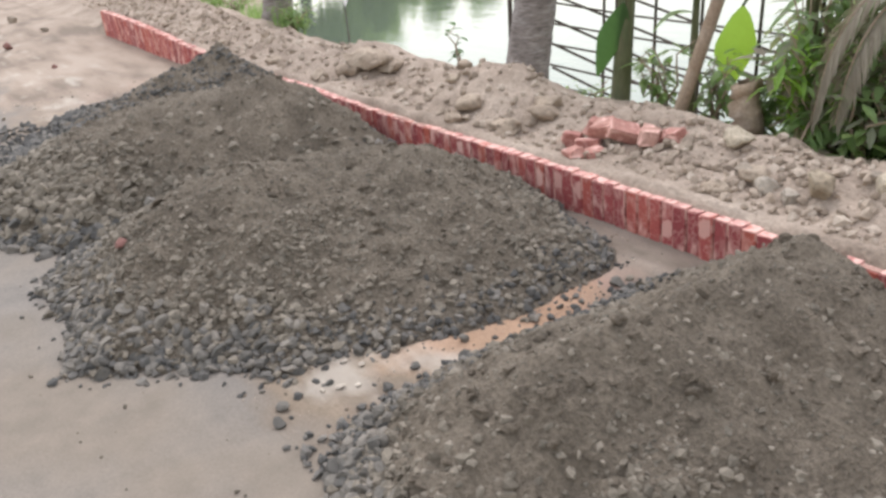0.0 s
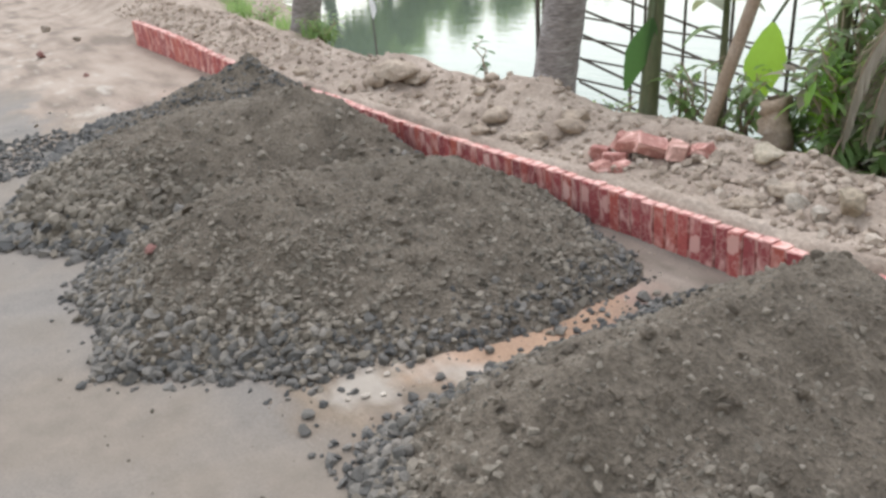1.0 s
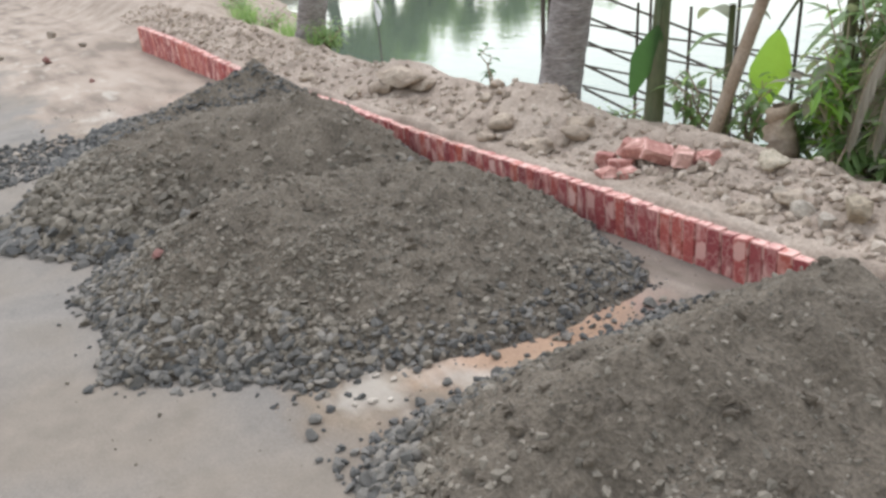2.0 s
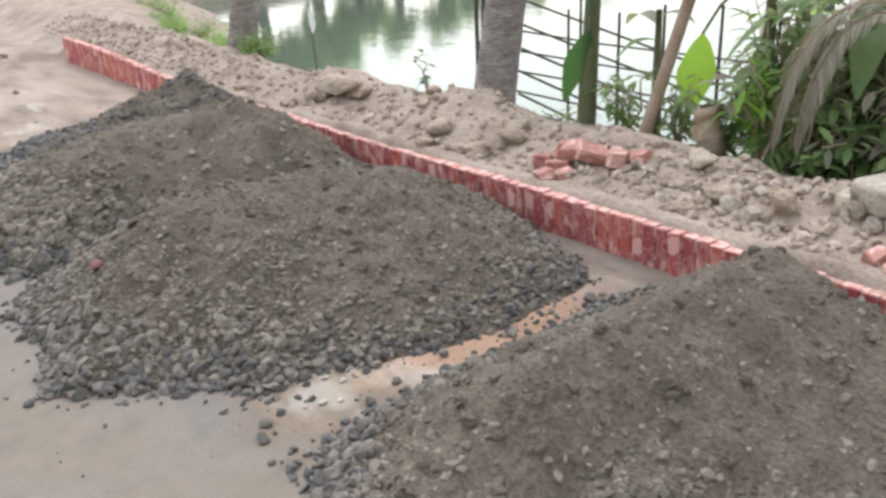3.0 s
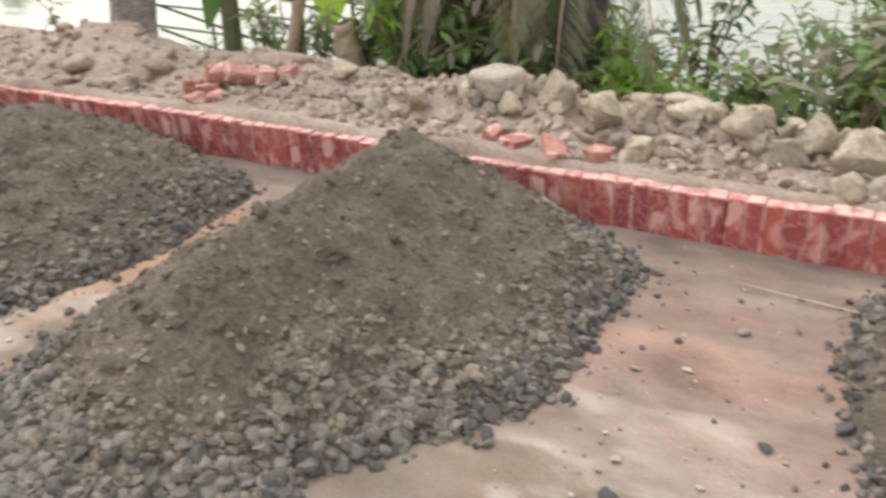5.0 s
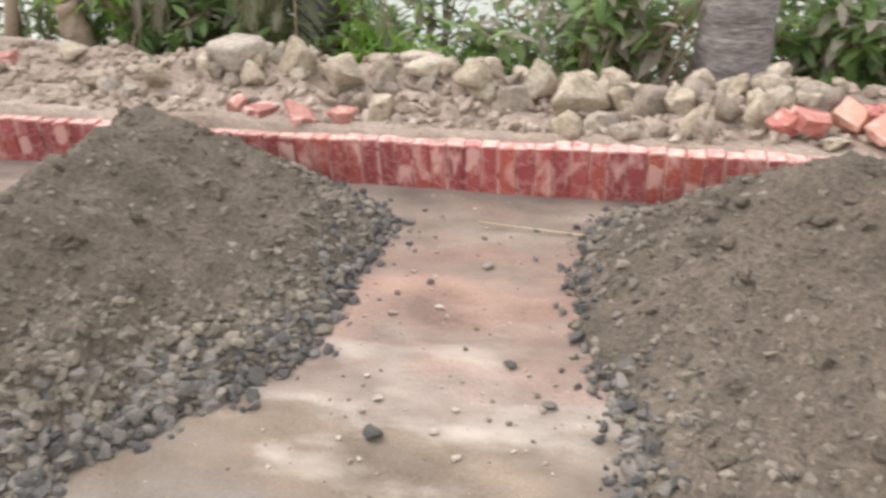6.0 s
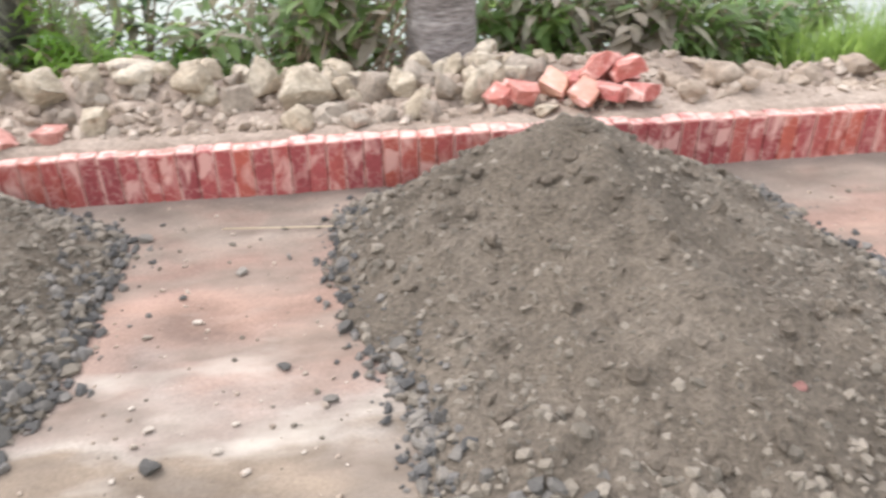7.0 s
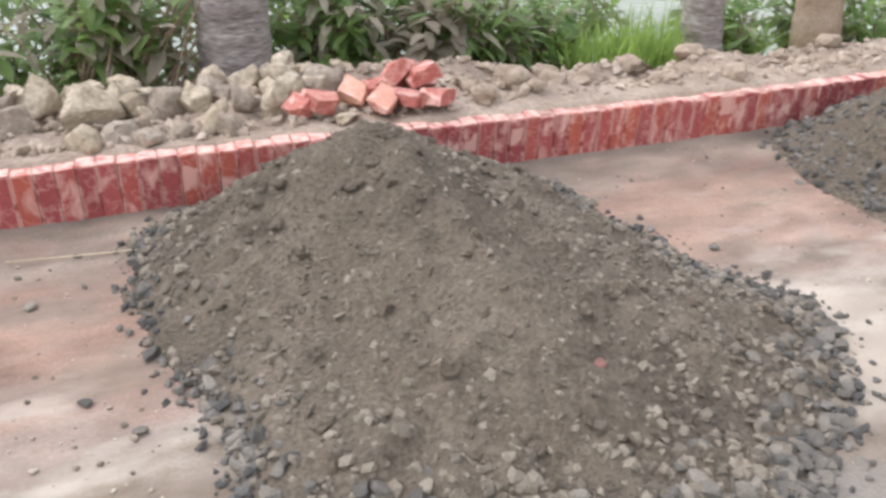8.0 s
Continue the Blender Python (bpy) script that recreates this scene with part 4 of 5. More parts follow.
# ---- plants ----
class Geo:
    def __init__(self):
        self.v, self.f = [], []

    def tube(self, pts, radii, n=7):
        pts = [np.array(p, float) for p in pts]
        base = len(self.v)
        for i, p in enumerate(pts):
            d = pts[min(i + 1, len(pts) - 1)] - pts[max(i - 1, 0)]
            d = d / (np.linalg.norm(d) + 1e-9)
            s = np.cross(d, (0.3, 0.9, 0.2))
            s /= np.linalg.norm(s) + 1e-9
            t = np.cross(d, s)
            for k in range(n):
                a = 2 * math.pi * k / n
                self.v.append(p + radii[i] * (math.cos(a) * s + math.sin(a) * t))
        for i in range(len(pts) - 1):
            for k in range(n):
                a, b = base + i * n + k, base + i * n + (k + 1) % n
                self.f.append((a, b, b + n, a + n))
        self.f.append(tuple(base + k for k in range(n)))
        self.f.append(tuple(base + (len(pts) - 1) * n + k for k in reversed(range(n))))

    def leaf(self, base, way, length, width, droop=0.4, seg=3, fold=0.15, wide_at=0.45, side=None):
        """A leaf folded along its midrib, tapering at both ends and bending down."""
        way = np.array(way, float)
        way /= np.linalg.norm(way) + 1e-9
        p = np.array(base, float)
        s = np.cross(way, (0, 0, 1)) if side is None else np.array(side, float)
        s /= np.linalg.norm(s) + 1e-9
        k0 = len(self.v)
        for i in range(seg + 1):
            t = i / seg
            w = width / 2 * max(0.06, min(1, (t / wide_at) ** 0.6 if t < wide_at else ((1 - t) / (1 - wide_at)) ** 0.7))
            up = np.cross(s, way)
            self.v += [p - s * w + up * fold * w, p.copy(), p + s * w + up * fold * w]
            p = p + way * length / seg
            way = way + np.array([0, 0, -droop / seg])
            way /= np.linalg.norm(way)
        for i in range(seg):
            a = k0 + 3 * i
            self.f += [(a, a + 1, a + 4, a + 3), (a + 1, a + 2, a + 5, a + 4)]

    def leaves(self, base, way, length, width, droop, seg=3, fold=0.2, wide_at=0.45):
        """Many leaves at once, from arrays."""
        n = len(base)
        way = way / np.linalg.norm(way, axis=1)[:, None]
        s = np.cross(way, (0, 0, 1.0))
        s /= np.linalg.norm(s, axis=1)[:, None] + 1e-9
        p, rows = np.array(base, float), []
        for i in range(seg + 1):
            t = i / seg
            k = max(0.06, min(1, (t / wide_at) ** 0.6 if t < wide_at else ((1 - t) / (1 - wide_at)) ** 0.7))
            w = (width / 2 * k)[:, None]
            up = np.cross(s, way)
            rows += [p - s * w + up * fold * w, p, p + s * w + up * fold * w]
            p = p + way * (length / seg)[:, None]
            way = way + np.array([0, 0, -1.0]) * (droop / seg)[:, None]
            way /= np.linalg.norm(way, axis=1)[:, None]
        m, k0 = 3 * (seg + 1), len(self.v)
        self.v += list(np.stack(rows, 1).reshape(-1, 3))
        one = np.array([q for i in range(seg) for q in ((3 * i, 3 * i + 1, 3 * i + 4, 3 * i + 3), (3 * i + 1, 3 * i + 2, 3 * i + 5, 3 * i + 4))])
        self.f += (one[None] + (k0 + m * np.arange(n))[:, None, None]).reshape(-1, 4).tolist()

    def mesh(self, name, mat, smooth=False):
        return mesh_of(name, self.v, self.f, mat, smooth)


def foot(x, y):
    return max(WATER_Z, float(bank_z(x, y)))


def trunk(name, x, y, r, lean, height, mat, seed, label, category="palm tree", flare=1.25):
    """A ringed palm trunk; lean: metres sideways and away for each metre up."""
    rng = np.random.default_rng(seed)
    z0 = foot(x, y) - 0.15
    n, rings = 28, int(height / 0.05)
    v, f = [], []
    for i in range(rings + 1):
        h = height * i / rings
        swell = 1 + (flare - 1) * math.exp(-h / 0.35)
        ring = 1 + 0.016 * (1 if (i % 3 == 0) else -0.3) + 0.012 * rng.normal()
        cx, cy = x + lean[0] * h - lean[0] * 0.03 * h * h, y + lean[1] * h
        for k in range(n):
            a = 2 * math.pi * k / n
            rr = r * swell * ring * (1 - 0.03 * h) * (1 + 0.02 * math.sin(3 * a + seed) + 0.012 * rng.normal())
            v.append((cx + rr * math.cos(a), cy + rr * math.sin(a), z0 + h))
        if i:
            b = (i - 1) * n
            f += [(b + k, b + (k + 1) % n, b + n + (k + 1) % n, b + n + k) for k in range(n)]
    f.append(tuple(rings * n + k for k in range(n)))
    tree = empty(name, x, y, z0)
    off = np.array([x, y, z0])
    part("trunk", mesh_of("trunk", (np.array(v) - off).tolist(), f, mat, True), tree)
    tagged(tree, label, category)
    return tree, (x + lean[0] * height, y + lean[1] * height, z0 + height)


def shrub(x, y, height, spread, leaves, size, mat, seed, label, category="shrub", stems=7, aspect=0.42, low=0.1, dusty=0.0, mat2=None, name="shrub", thick=0.012):
    """Thin arching stems with pairs of leaves; part of the leaves may wear a second look."""
    rng = np.random.default_rng(seed)
    z0 = foot(x, y) - 0.05
    wood, green, dull = Geo(), Geo(), Geo()
    lines = []
    for s in range(stems):
        a = rng.uniform(0, 6.28)
        reach = spread * rng.uniform(0.3, 1.0)
        top = height * rng.uniform(0.6, 1.05)
        pts = []
        for i in range(6):
            t = i / 5
            pts.append((reach * math.cos(a) * t ** 1.4 + 0.04 * rng.normal() * t, reach * math.sin(a) * t ** 1.4 * 0.7 + 0.03 * rng.normal() * t, top * (t - 0.12 * t * t)))
        wood.tube(pts, [thick * (1 - 0.7 * i / 5) for i in range(6)], 5)
        lines.append(pts)
    L = np.array(lines)
    u = (low + (1 - low) * rng.random(leaves) ** 0.8) * 4.999
    i = u.astype(int)
    which = rng.integers(stems, size=leaves)
    u = (u - i)[:, None]
    p = L[which, i] * (1 - u) + L[which, i + 1] * u + rng.normal(size=(leaves, 3)) * (0.16 * spread, 0.13 * spread, 0.10 * spread)
    p[:, 2] = np.maximum(p[:, 2], 0.05)
    a = rng.uniform(0, 6.28, leaves)
    way = np.stack([np.cos(a), np.sin(a), rng.uniform(-0.7, 0.6, leaves)], 1)
    ln = size * rng.uniform(0.6, 1.2, leaves)
    wd = ln * aspect * rng.uniform(0.8, 1.15, leaves)
    dr = rng.uniform(0.2, 1.0, leaves)
    dusted = rng.random(leaves) < dusty
    for g, m in ((dull, dusted), (green, ~dusted)):
        if m.any():
            g.leaves(p[m], way[m], ln[m], wd[m], dr[m])
    thing = empty(name, x, y, z0)
    part("woody_frame", wood.mesh("woody_frame", DRYSTEM), thing)
    if green.v:
        part("foliage", green.mesh("foliage", mat), thing)
    if dull.v:
        part("foliage", dull.mesh("foliage", mat2 or LEAFDUST), thing, "dust-covered brownish leaves")
    return tagged(thing, label, category)


def frond(geo, base, heading, rise, length, droop, leaflets, leaflet, rng):
    """A feather frond: an arching rib with narrow leaflets on both sides. Returns the rib's points."""
    way = np.array([math.cos(heading) * math.cos(rise), math.sin(heading) * math.cos(rise), math.sin(rise)])
    p = np.array(base, float)
    pts = [p.copy()]
    n = 14
    for i in range(n):
        p = p + way * length / n
        way = way + np.array([0, 0, -droop / n])
        way /= np.linalg.norm(way)
        pts.append(p.copy())
    for k in range(leaflets):
        t = 0.12 + 0.88 * k / leaflets
        i = min(n - 1, int(t * n))
        q = pts[i] + (pts[i + 1] - pts[i]) * (t * n - i)
        d = pts[i + 1] - pts[i]
        d /= np.linalg.norm(d)
        s = np.cross(d, (0, 0, 1))
        s /= np.linalg.norm(s) + 1e-9
        ln = leaflet * math.sin(math.pi * min(0.95, 0.15 + 0.85 * t)) ** 0.6 * rng.uniform(0.8, 1.1)
        for sg in (-1, 1):
            geo.leaf(q, d * 0.75 + sg * s * 0.9 + np.array([0, 0, rng.uniform(-0.35, 0.1)]), ln, 0.014, 0.7, 2, 0.2)
    return pts


def feather_palm(x, y, r, height, fronds, length, mat, seed, label, bark=DARKBARK, rise=(0.2, 1.0), droop=2.6):
    rng = np.random.default_rng(seed)
    tree, top = trunk("feather_palm", x, y, r, (0.02, 0.03), height, bark, seed, label)
    off = np.array(tree.location)
    for k in range(fronds):
        g, rib = Geo(), Geo()
        a = 2 * math.pi * k / fronds + rng.uniform(-.3, .3)
        b = np.array(top) - off + (r * 0.6 * math.cos(a), r * 0.6 * math.sin(a), -0.25 * rng.random())
        pts = frond(g, b, a, rng.uniform(*rise), length * rng.uniform(0.8, 1.1), droop * rng.uniform(0.8, 1.2), 64, 0.24, rng)
        rib.tube(pts, [0.012 * (1 - 0.8 * i / len(pts)) for i in range(len(pts))], 4)
        fr = part("frond", g.mesh("frond", mat), tree)
        part("rib", rib.mesh("rib", DRYSTEM), fr)


def banana(x, y, r, height, lean, leaves, seed, label, mat=LEAF):
    """Fleshy stem with broad leaves; leaves: bearing, rise, length, width, droop, start height, material."""
    z0 = foot(x, y) - 0.08
    thing = empty("banana_plant", x, y, z0)
    g = Geo()
    pts = [(lean[0] * t * height, lean[1] * t * height, t * height) for t in (0, 0.2, 0.4, 0.6, 0.8, 1)]
    g.tube(pts, [r * (1.1 - 0.45 * i / 5) for i in range(6)], 12)
    part("stem", g.mesh("stem", STEM, True), thing)
    for bearing, rise, ln, w, droop, at, m, *shift in leaves:
        q = Geo()
        b = np.array((lean[0] * at + (shift[0] if shift else 0), lean[1] * at - (0.06 if shift else 0), at))
        way = (math.cos(bearing) * math.cos(rise), math.sin(bearing) * math.cos(rise), math.sin(rise))
        q.leaf(b, way, ln, w, droop, 9, 0.25, shift[1] if len(shift) > 1 else 0.5, side=(0.8, 0.6, 0) if shift else None)
        part("leaf", q.mesh("leaf", m, True), thing)
        if shift:
            top = np.array((lean[0] * height, lean[1] * height, height * 0.98))
            stalk = Geo()
            stalk.tube([top * (1 - t) + b * t + (0, 0, 0.5 * t * (1 - t)) for t in (0, 0.25, 0.5, 0.75, 1)], [0.016, 0.014, 0.012, 0.011, 0.010], 6)
            part("leaf_stalk", stalk.mesh("leaf_stalk", STEM, True), thing)
    return tagged(thing, label, "banana plant")


def tuft(x, y, blades, height, spread, mat, seed, label, width=0.014, category="grass"):
    rng = np.random.default_rng(seed)
    z0 = foot(x, y) - 0.02
    g = Geo()
    for k in range(blades):
        a = rng.uniform(0, 6.28)
        d = spread * math.sqrt(rng.random())
        b = (d * math.cos(a), d * math.sin(a) * 0.6, 0)
        q = rng.uniform(0, 6.28)
        tilt = rng.uniform(0.05, 0.6)
        g.leaf(b, (math.cos(q) * tilt, math.sin(q) * tilt, 1), height * rng.uniform(0.5, 1.1), width, rng.uniform(0.3, 1.8), 4, 0.2, 0.3)
    ob = new("grass_tuft", g.mesh("grass_tuft", mat))
    ob.location = (x, y, z0)
    tagged(ob, label, category, kind="stuff")


GREYTRUNK = "tall grey ringed palm trunk rooted on the pond bank"
trunk("palm_tree", -4.72, 4.12, 0.15, (0.24, 0.05), 5.5, BARK, 1, GREYTRUNK)
trunk("palm_tree", -9.6, 4.3, 0.17, (0.45, 0.05), 5.5, BARK, 2, GREYTRUNK)
trunk("palm_tree", 0.95, 4.18, 0.185, (-0.01, 0.03), 5.5, BARK, 3, GREYTRUNK, flare=1.1)
trunk("palm_tree", 3.88, 4.15, 0.12, (-0.13, 0.03), 5.0, BARK, 4, GREYTRUNK)
trunk("palm_tree", 4.90, 4.25, 0.15, (-0.12, 0.03), 5.0, DRYSTEM, 5, "brown tree trunk beside the earth bank", "tree")


def pole(name, pts, r, parent, mat=BAMBOO):
    g = Geo()
    g.tube(pts, [r * (1 - 0.25 * i / max(1, len(pts) - 1)) for i in range(len(pts))], 6)
    return part(name, g.mesh(name, mat, True), parent)


def build_fence():
    fence = empty("bamboo_fence", 0, 0, 0)
    rng = np.random.default_rng(8)
    y = 4.75
    for x in (-4.55, -4.42, -4.05, -3.65, -3.2, -2.8):
        pole("post", [(x, y, WATER_Z - 0.2), (x + 0.05, y, 0.1), (x + 0.09, y, 0.75 + 0.15 * rng.random())], 0.014, fence)
    for k in range(6):
        z = -0.28 + 0.17 * k
        pole("rail", [(-5.25, y - 0.02, z + 0.05), (-4.2, y - 0.02, z + 0.02 * rng.normal()), (-2.5, y - 0.02, z - 0.03)], 0.010, fence)
    for k in range(5):
        z = -0.05 + 0.20 * k
        pole("rail", [(-5.1, y + 0.02, z + 0.12), (-3.8, y + 0.02, z - 0.16), (-2.6, y + 0.02, z - 0.42)], 0.011, fence)
    tagged(fence, "dark lattice fence of thin bamboo poles over the pond", "fence")


build_fence()
stakes = empty("bamboo_stakes", -4.95, 4.2, 0)
for dx, h in ((0.0, 1.6), (0.06, 1.3)):
    pole("stake", [(dx, 0, -0.2), (dx + 0.06, 0, h * 0.5), (dx + 0.14, 0, h)], 0.02, stakes)
tagged(stakes, "two weathered bamboo stakes beside the palm trunk", "stake")

flag = empty("marker_stick", -7.25, 4.05, foot(-7.25, 4.05))
pole("stick", [(0, 0, -0.1), (0.02, 0, 0.5), (0.05, 0, 0.80)], 0.008, flag)
g = Geo()
g.leaf((0.04, -0.02, 0.66), (0.1, 0, -1), 0.24, 0.10, 0.1, 6, 0.5, 0.6, side=(1, 0.2, 0))
part("cloth", g.mesh("cloth", CLOTH, True), flag, "limp white plastic rag")
tagged(flag, "thin stick with a white plastic rag on the bank", "stick")

# plants between the pond and the bank
banana(-3.80, 4.2, 0.062, 1.5, (0.06, 0.05), [(3.79, -1.2, 0.50, 0.20, 0.05, 0.76, LEAFDEEP, 0.03, 0.4), (1.2, 1.1, 1.0, 0.3, 0.9, 1.4, LEAF), (4.6, 0.9, 0.8, 0.25, 1.4, 1.4, LEAF)], 1,
       "banana plant with a torn hanging green leaf")
banana(-2.72, 4.62, 0.045, 1.3, (0.02, 0.0), [(4.4, -1.4, 0.51, 0.26, 0.05, 0.98, LEAFBRIGHT, -0.42, 0.5), (0.4, 0.9, 0.9, 0.3, 1.2, 1.25, LEAF), (1.6, 0.9, 1.0, 0.3, 1.2, 1.25, LEAF)], 2,
       "banana plant with one bright yellow-green hanging leaf")
banana(-2.25, 5.0, 0.08, 1.5, (0.05, 0.05), [(a, 0.5, 1.1, 0.28, 1.9, 1.3, LEAF) for a in (0.2, 1.4, 2.6, 3.8, 5.0, 5.7)], 3, "banana plant with broad dark green leaves")
banana(-3.42, 4.45, 0.03, 1.0, (0.05, 0.0), [(0.3, 0.5, 0.26, 0.12, 1.6, 0.95, LEAFGREY), (2.9, 0.6, 0.38, 0.16, 1.6, 0.9, LEAFGREY), (4.0, 0.3, 0.30, 0.12, 1.6, 0.8, LEAF)], 4,
       "small grey-green banana sucker")

lean_stem = empty("leaning_stem", -3.27, 4.1, 0.0)
pole("stem", [(0, 0, 0), (0.12, 0.02, 0.35), (0.32, 0.03, 0.9), (0.62, 0.05, 1.7)], 0.045, lean_stem, DRYSTEM)
tagged(lean_stem, "thin brown leaning tree stem", "stem")
g = Geo()
knots = np.random.default_rng(8)
levels = [-0.1 + 0.03 * i for i in range(14)]
g.tube([(0.012 * knots.normal(), 0.012 * knots.normal(), h) for h in levels] + [(0, 0, 0.30)], [0.083 + 0.006 * knots.normal() for h in levels] + [0.05], 16)
lobed = []
for p in g.v:
    a, h = math.atan2(p[1], p[0]), p[2]
    k = 1 + 0.10 * math.sin(3 * a + h * 16) + 0.07 * math.sin(5 * a - h * 31) + 0.04 * knots.normal()
    lobed.append(np.array((p[0] * k, p[1] * k, h + (0.35 * p[0] if h > 0.2 else 0))))
g.v = lobed
stump = new("tree_stump", g.mesh("tree_stump", DRYSTEM, True))
stump.location = (-2.79, 4.18, foot(-2.79, 4.18))
tagged(stump, "short brown cut stump behind the bank", "stump")

feather_palm(-1.85, 4.50, 0.12, 1.30, 10, 1.05, LEAFDUST, 61, "short palm with dusty drooping feather fronds", DRYSTEM, (-0.3, 0.7), 3.8)
feather_palm(-1.36, 4.45, 0.14, 1.35, 10, 1.05, LEAFGREY, 62, "dark-trunked palm with grey hanging fronds", DARKBARK, (-0.3, 0.7), 3.8)
feather_palm(-2.35, 4.75, 0.09, 0.8, 12, 1.1, LEAF, 63, "young palm with arching green fronds", DARKBARK)

MIXED = "broad-leaved shrub, part green and part coated with dust"
for k, (x, y, h) in enumerate([(-2.45, 4.55, 0.9), (-2.05, 4.7, 1.0), (-1.55, 4.75, 1.0), (-1.1, 4.8, 0.7), (1.4, 4.7, 1.0), (1.75, 4.65, 0.9), (2.2, 4.75, 1.0), (2.65, 4.8, 0.9), (3.2, 4.85, 0.8), (4.5, 4.9, 0.8), (5.2, 4.8, 0.9), (6.2, 4.8, 1.0)]):
    shrub(x, y, h + 0.25, 0.42, 300, 0.17, LEAF, 740 + k, "thick dark green bush at the water's edge", dusty=0.35, mat2=LEAFGREY, stems=8)
for k, (x, y, h) in enumerate([(-2.5, 4.3, 0.75), (-2.25, 4.25, 0.8), (-1.95, 4.3, 0.7), (-1.6, 4.25, 0.6), (-1.15, 4.3, 0.5), (1.35, 4.3, 0.7), (2.2, 4.3, 0.7), (2.75, 4.3, 0.7), (4.2, 4.35, 0.5), (5.1, 4.3, 0.5), (6.0, 4.3, 0.7)]):
    shrub(x, y, h, 0.28, 200, 0.16, LEAF, 780 + k, "leafy green undergrowth behind the bank", dusty=0.3, mat2=LEAFGREY if k % 2 else LEAFDUST, stems=9)
shrub(-2.10, 4.15, 0.55, 0.35, 170, 0.13, LEAF, 71, "low dusty shrub with grey-green leaves", dusty=0.45, mat2=LEAFGREY)
shrub(-1.95, 5.2, 1.3, 0.6, 420, 0.16, LEAF, 70, "dense dark green bush behind the palms")
shrub(-0.85, 4.10, 0.50, 0.34, 560, 0.13, LEAFBRIGHT, 72, "bright green ferny undergrowth", "fern", stems=14, aspect=0.22)
shrub(-0.50, 4.2, 0.36, 0.25, 280, 0.12, LEAFBRIGHT, 82, "bright green ferny undergrowth", "fern", stems=10, aspect=0.22)
shrub(-0.25, 4.20, 0.48, 0.28, 120, 0.16, LEAF, 73, MIXED, dusty=0.25, aspect=0.5)
shrub(0.15, 4.25, 0.95, 0.42, 200, 0.18, LEAF, 74, MIXED, dusty=0.35, aspect=0.48)
shrub(0.48, 4.20, 0.90, 0.34, 190, 0.17, LEAF, 75, MIXED, dusty=0.4, aspect=0.48)
shrub(0.35, 4.9, 1.4, 0.6, 300, 0.14, LEAF, 76, "leafy green shrub above the water")
for k, (x, y, h) in enumerate([(0.05, 4.7, 1.05), (0.38, 4.6, 1.15), (0.68, 4.75, 1.2), (0.2, 5.2, 1.4), (-0.15, 5.0, 1.2), (-0.75, 4.9, 1.5)]):
    shrub(x, y, h, 0.34, 260, 0.13, LEAFDEEP if k % 2 else LEAF, 860 + k, "dark green leafy bush over the water", dusty=0.3, stems=9)
shrub(1.45, 4.35, 0.9, 0.45, 294, 0.18, LEAF, 77, MIXED, dusty=0.25)
shrub(1.95, 4.25, 0.75, 0.32, 200, 0.17, LEAFDUST, 78, "tall weed with dust-coated brown leaves", aspect=0.6)
shrub(2.40, 4.45, 0.95, 0.45, 322, 0.17, LEAF, 79, MIXED, dusty=0.35, mat2=LEAFGREY)
shrub(2.95, 4.5, 0.9, 0.4, 266, 0.16, LEAF, 80, MIXED, dusty=0.3, mat2=LEAFGREY)
shrub(4.3, 4.7, 0.9, 0.5, 420, 0.13, LEAF, 81, "dark green bush between the trunks")
shrub(5.6, 4.5, 1.0, 0.7, 460, 0.13, LEAF, 83, "dark green bush on the bank")
shrub(2.0, 5.2, 1.3, 0.6, 420, 0.15, LEAF, 84, "dense green bush over the pond")
shrub(3.3, 5.4, 1.2, 0.7, 420, 0.15, LEAF, 85, "dense green bush over the pond")
shrub(-5.6, 4.2, 0.50, 0.09, 16, 0.13, LEAFDEEP, 86, "sparse young sapling with a few dark leaves", stems=2, aspect=0.5)
shrub(-3.45, 4.25, 0.62, 0.26, 130, 0.11, LEAF, 87, "leggy dark green weeds at the fence", dusty=0.2)
shrub(-3.1, 4.3, 0.55, 0.22, 120, 0.11, LEAF, 94, "leggy dark green weeds at the fence", dusty=0.3, mat2=LEAFGREY)
shrub(-4.2, 4.35, 0.22, 0.35, 120, 0.08, LEAF, 88, "low green weeds at the fence")
shrub(-2.85, 4.35, 0.6, 0.24, 170, 0.12, LEAF, 89, "low green weeds at the fence")
shrub(-8.8, 4.2, 0.45, 0.4, 260, 0.09, LEAF, 90, "leafy weeds growing round the palm trunk")
shrub(-11.5, 4.5, 0.4, 0.7, 320, 0.09, LEAF, 91, "leafy weeds on the far bank", dusty=0.2)
shrub(-13.5, 5.0, 0.5, 0.9, 380, 0.10, LEAF, 92, "leafy weeds on the far bank")
shrub(-16.0, 5.6, 0.7, 1.2, 420, 0.12, LEAF, 93, "leafy weeds on the far bank")
for k, (x, y, n, h) in enumerate([(3.45, 4.1, 420, 0.50), (3.1, 4.15, 300, 0.42), (4.3, 4.3, 260, 0.45), (3.7, 4.3, 260, 0.5), (-9.0, 4.1, 120, 0.3), (-10.2, 4.2, 120, 0.3), (-12.4, 4.4, 160, 0.4)]):
    tuft(x, y + 0.15, n, h, 0.3, LEAFGRASS if x > 0 else LEAF, 900 + k, "fresh light green grass on the bank" if x > 0 else "dull green grass on the far bank")

straw = empty("straw", 0.17, 2.62, 0.008)
pole("stalk", [(-0.24, 0.03, 0), (0.0, 0.0, 0.003), (0.26, -0.02, 0.0)], 0.0028, straw, STRAW)
tagged(straw, "single dry straw lying on the earth", "straw")

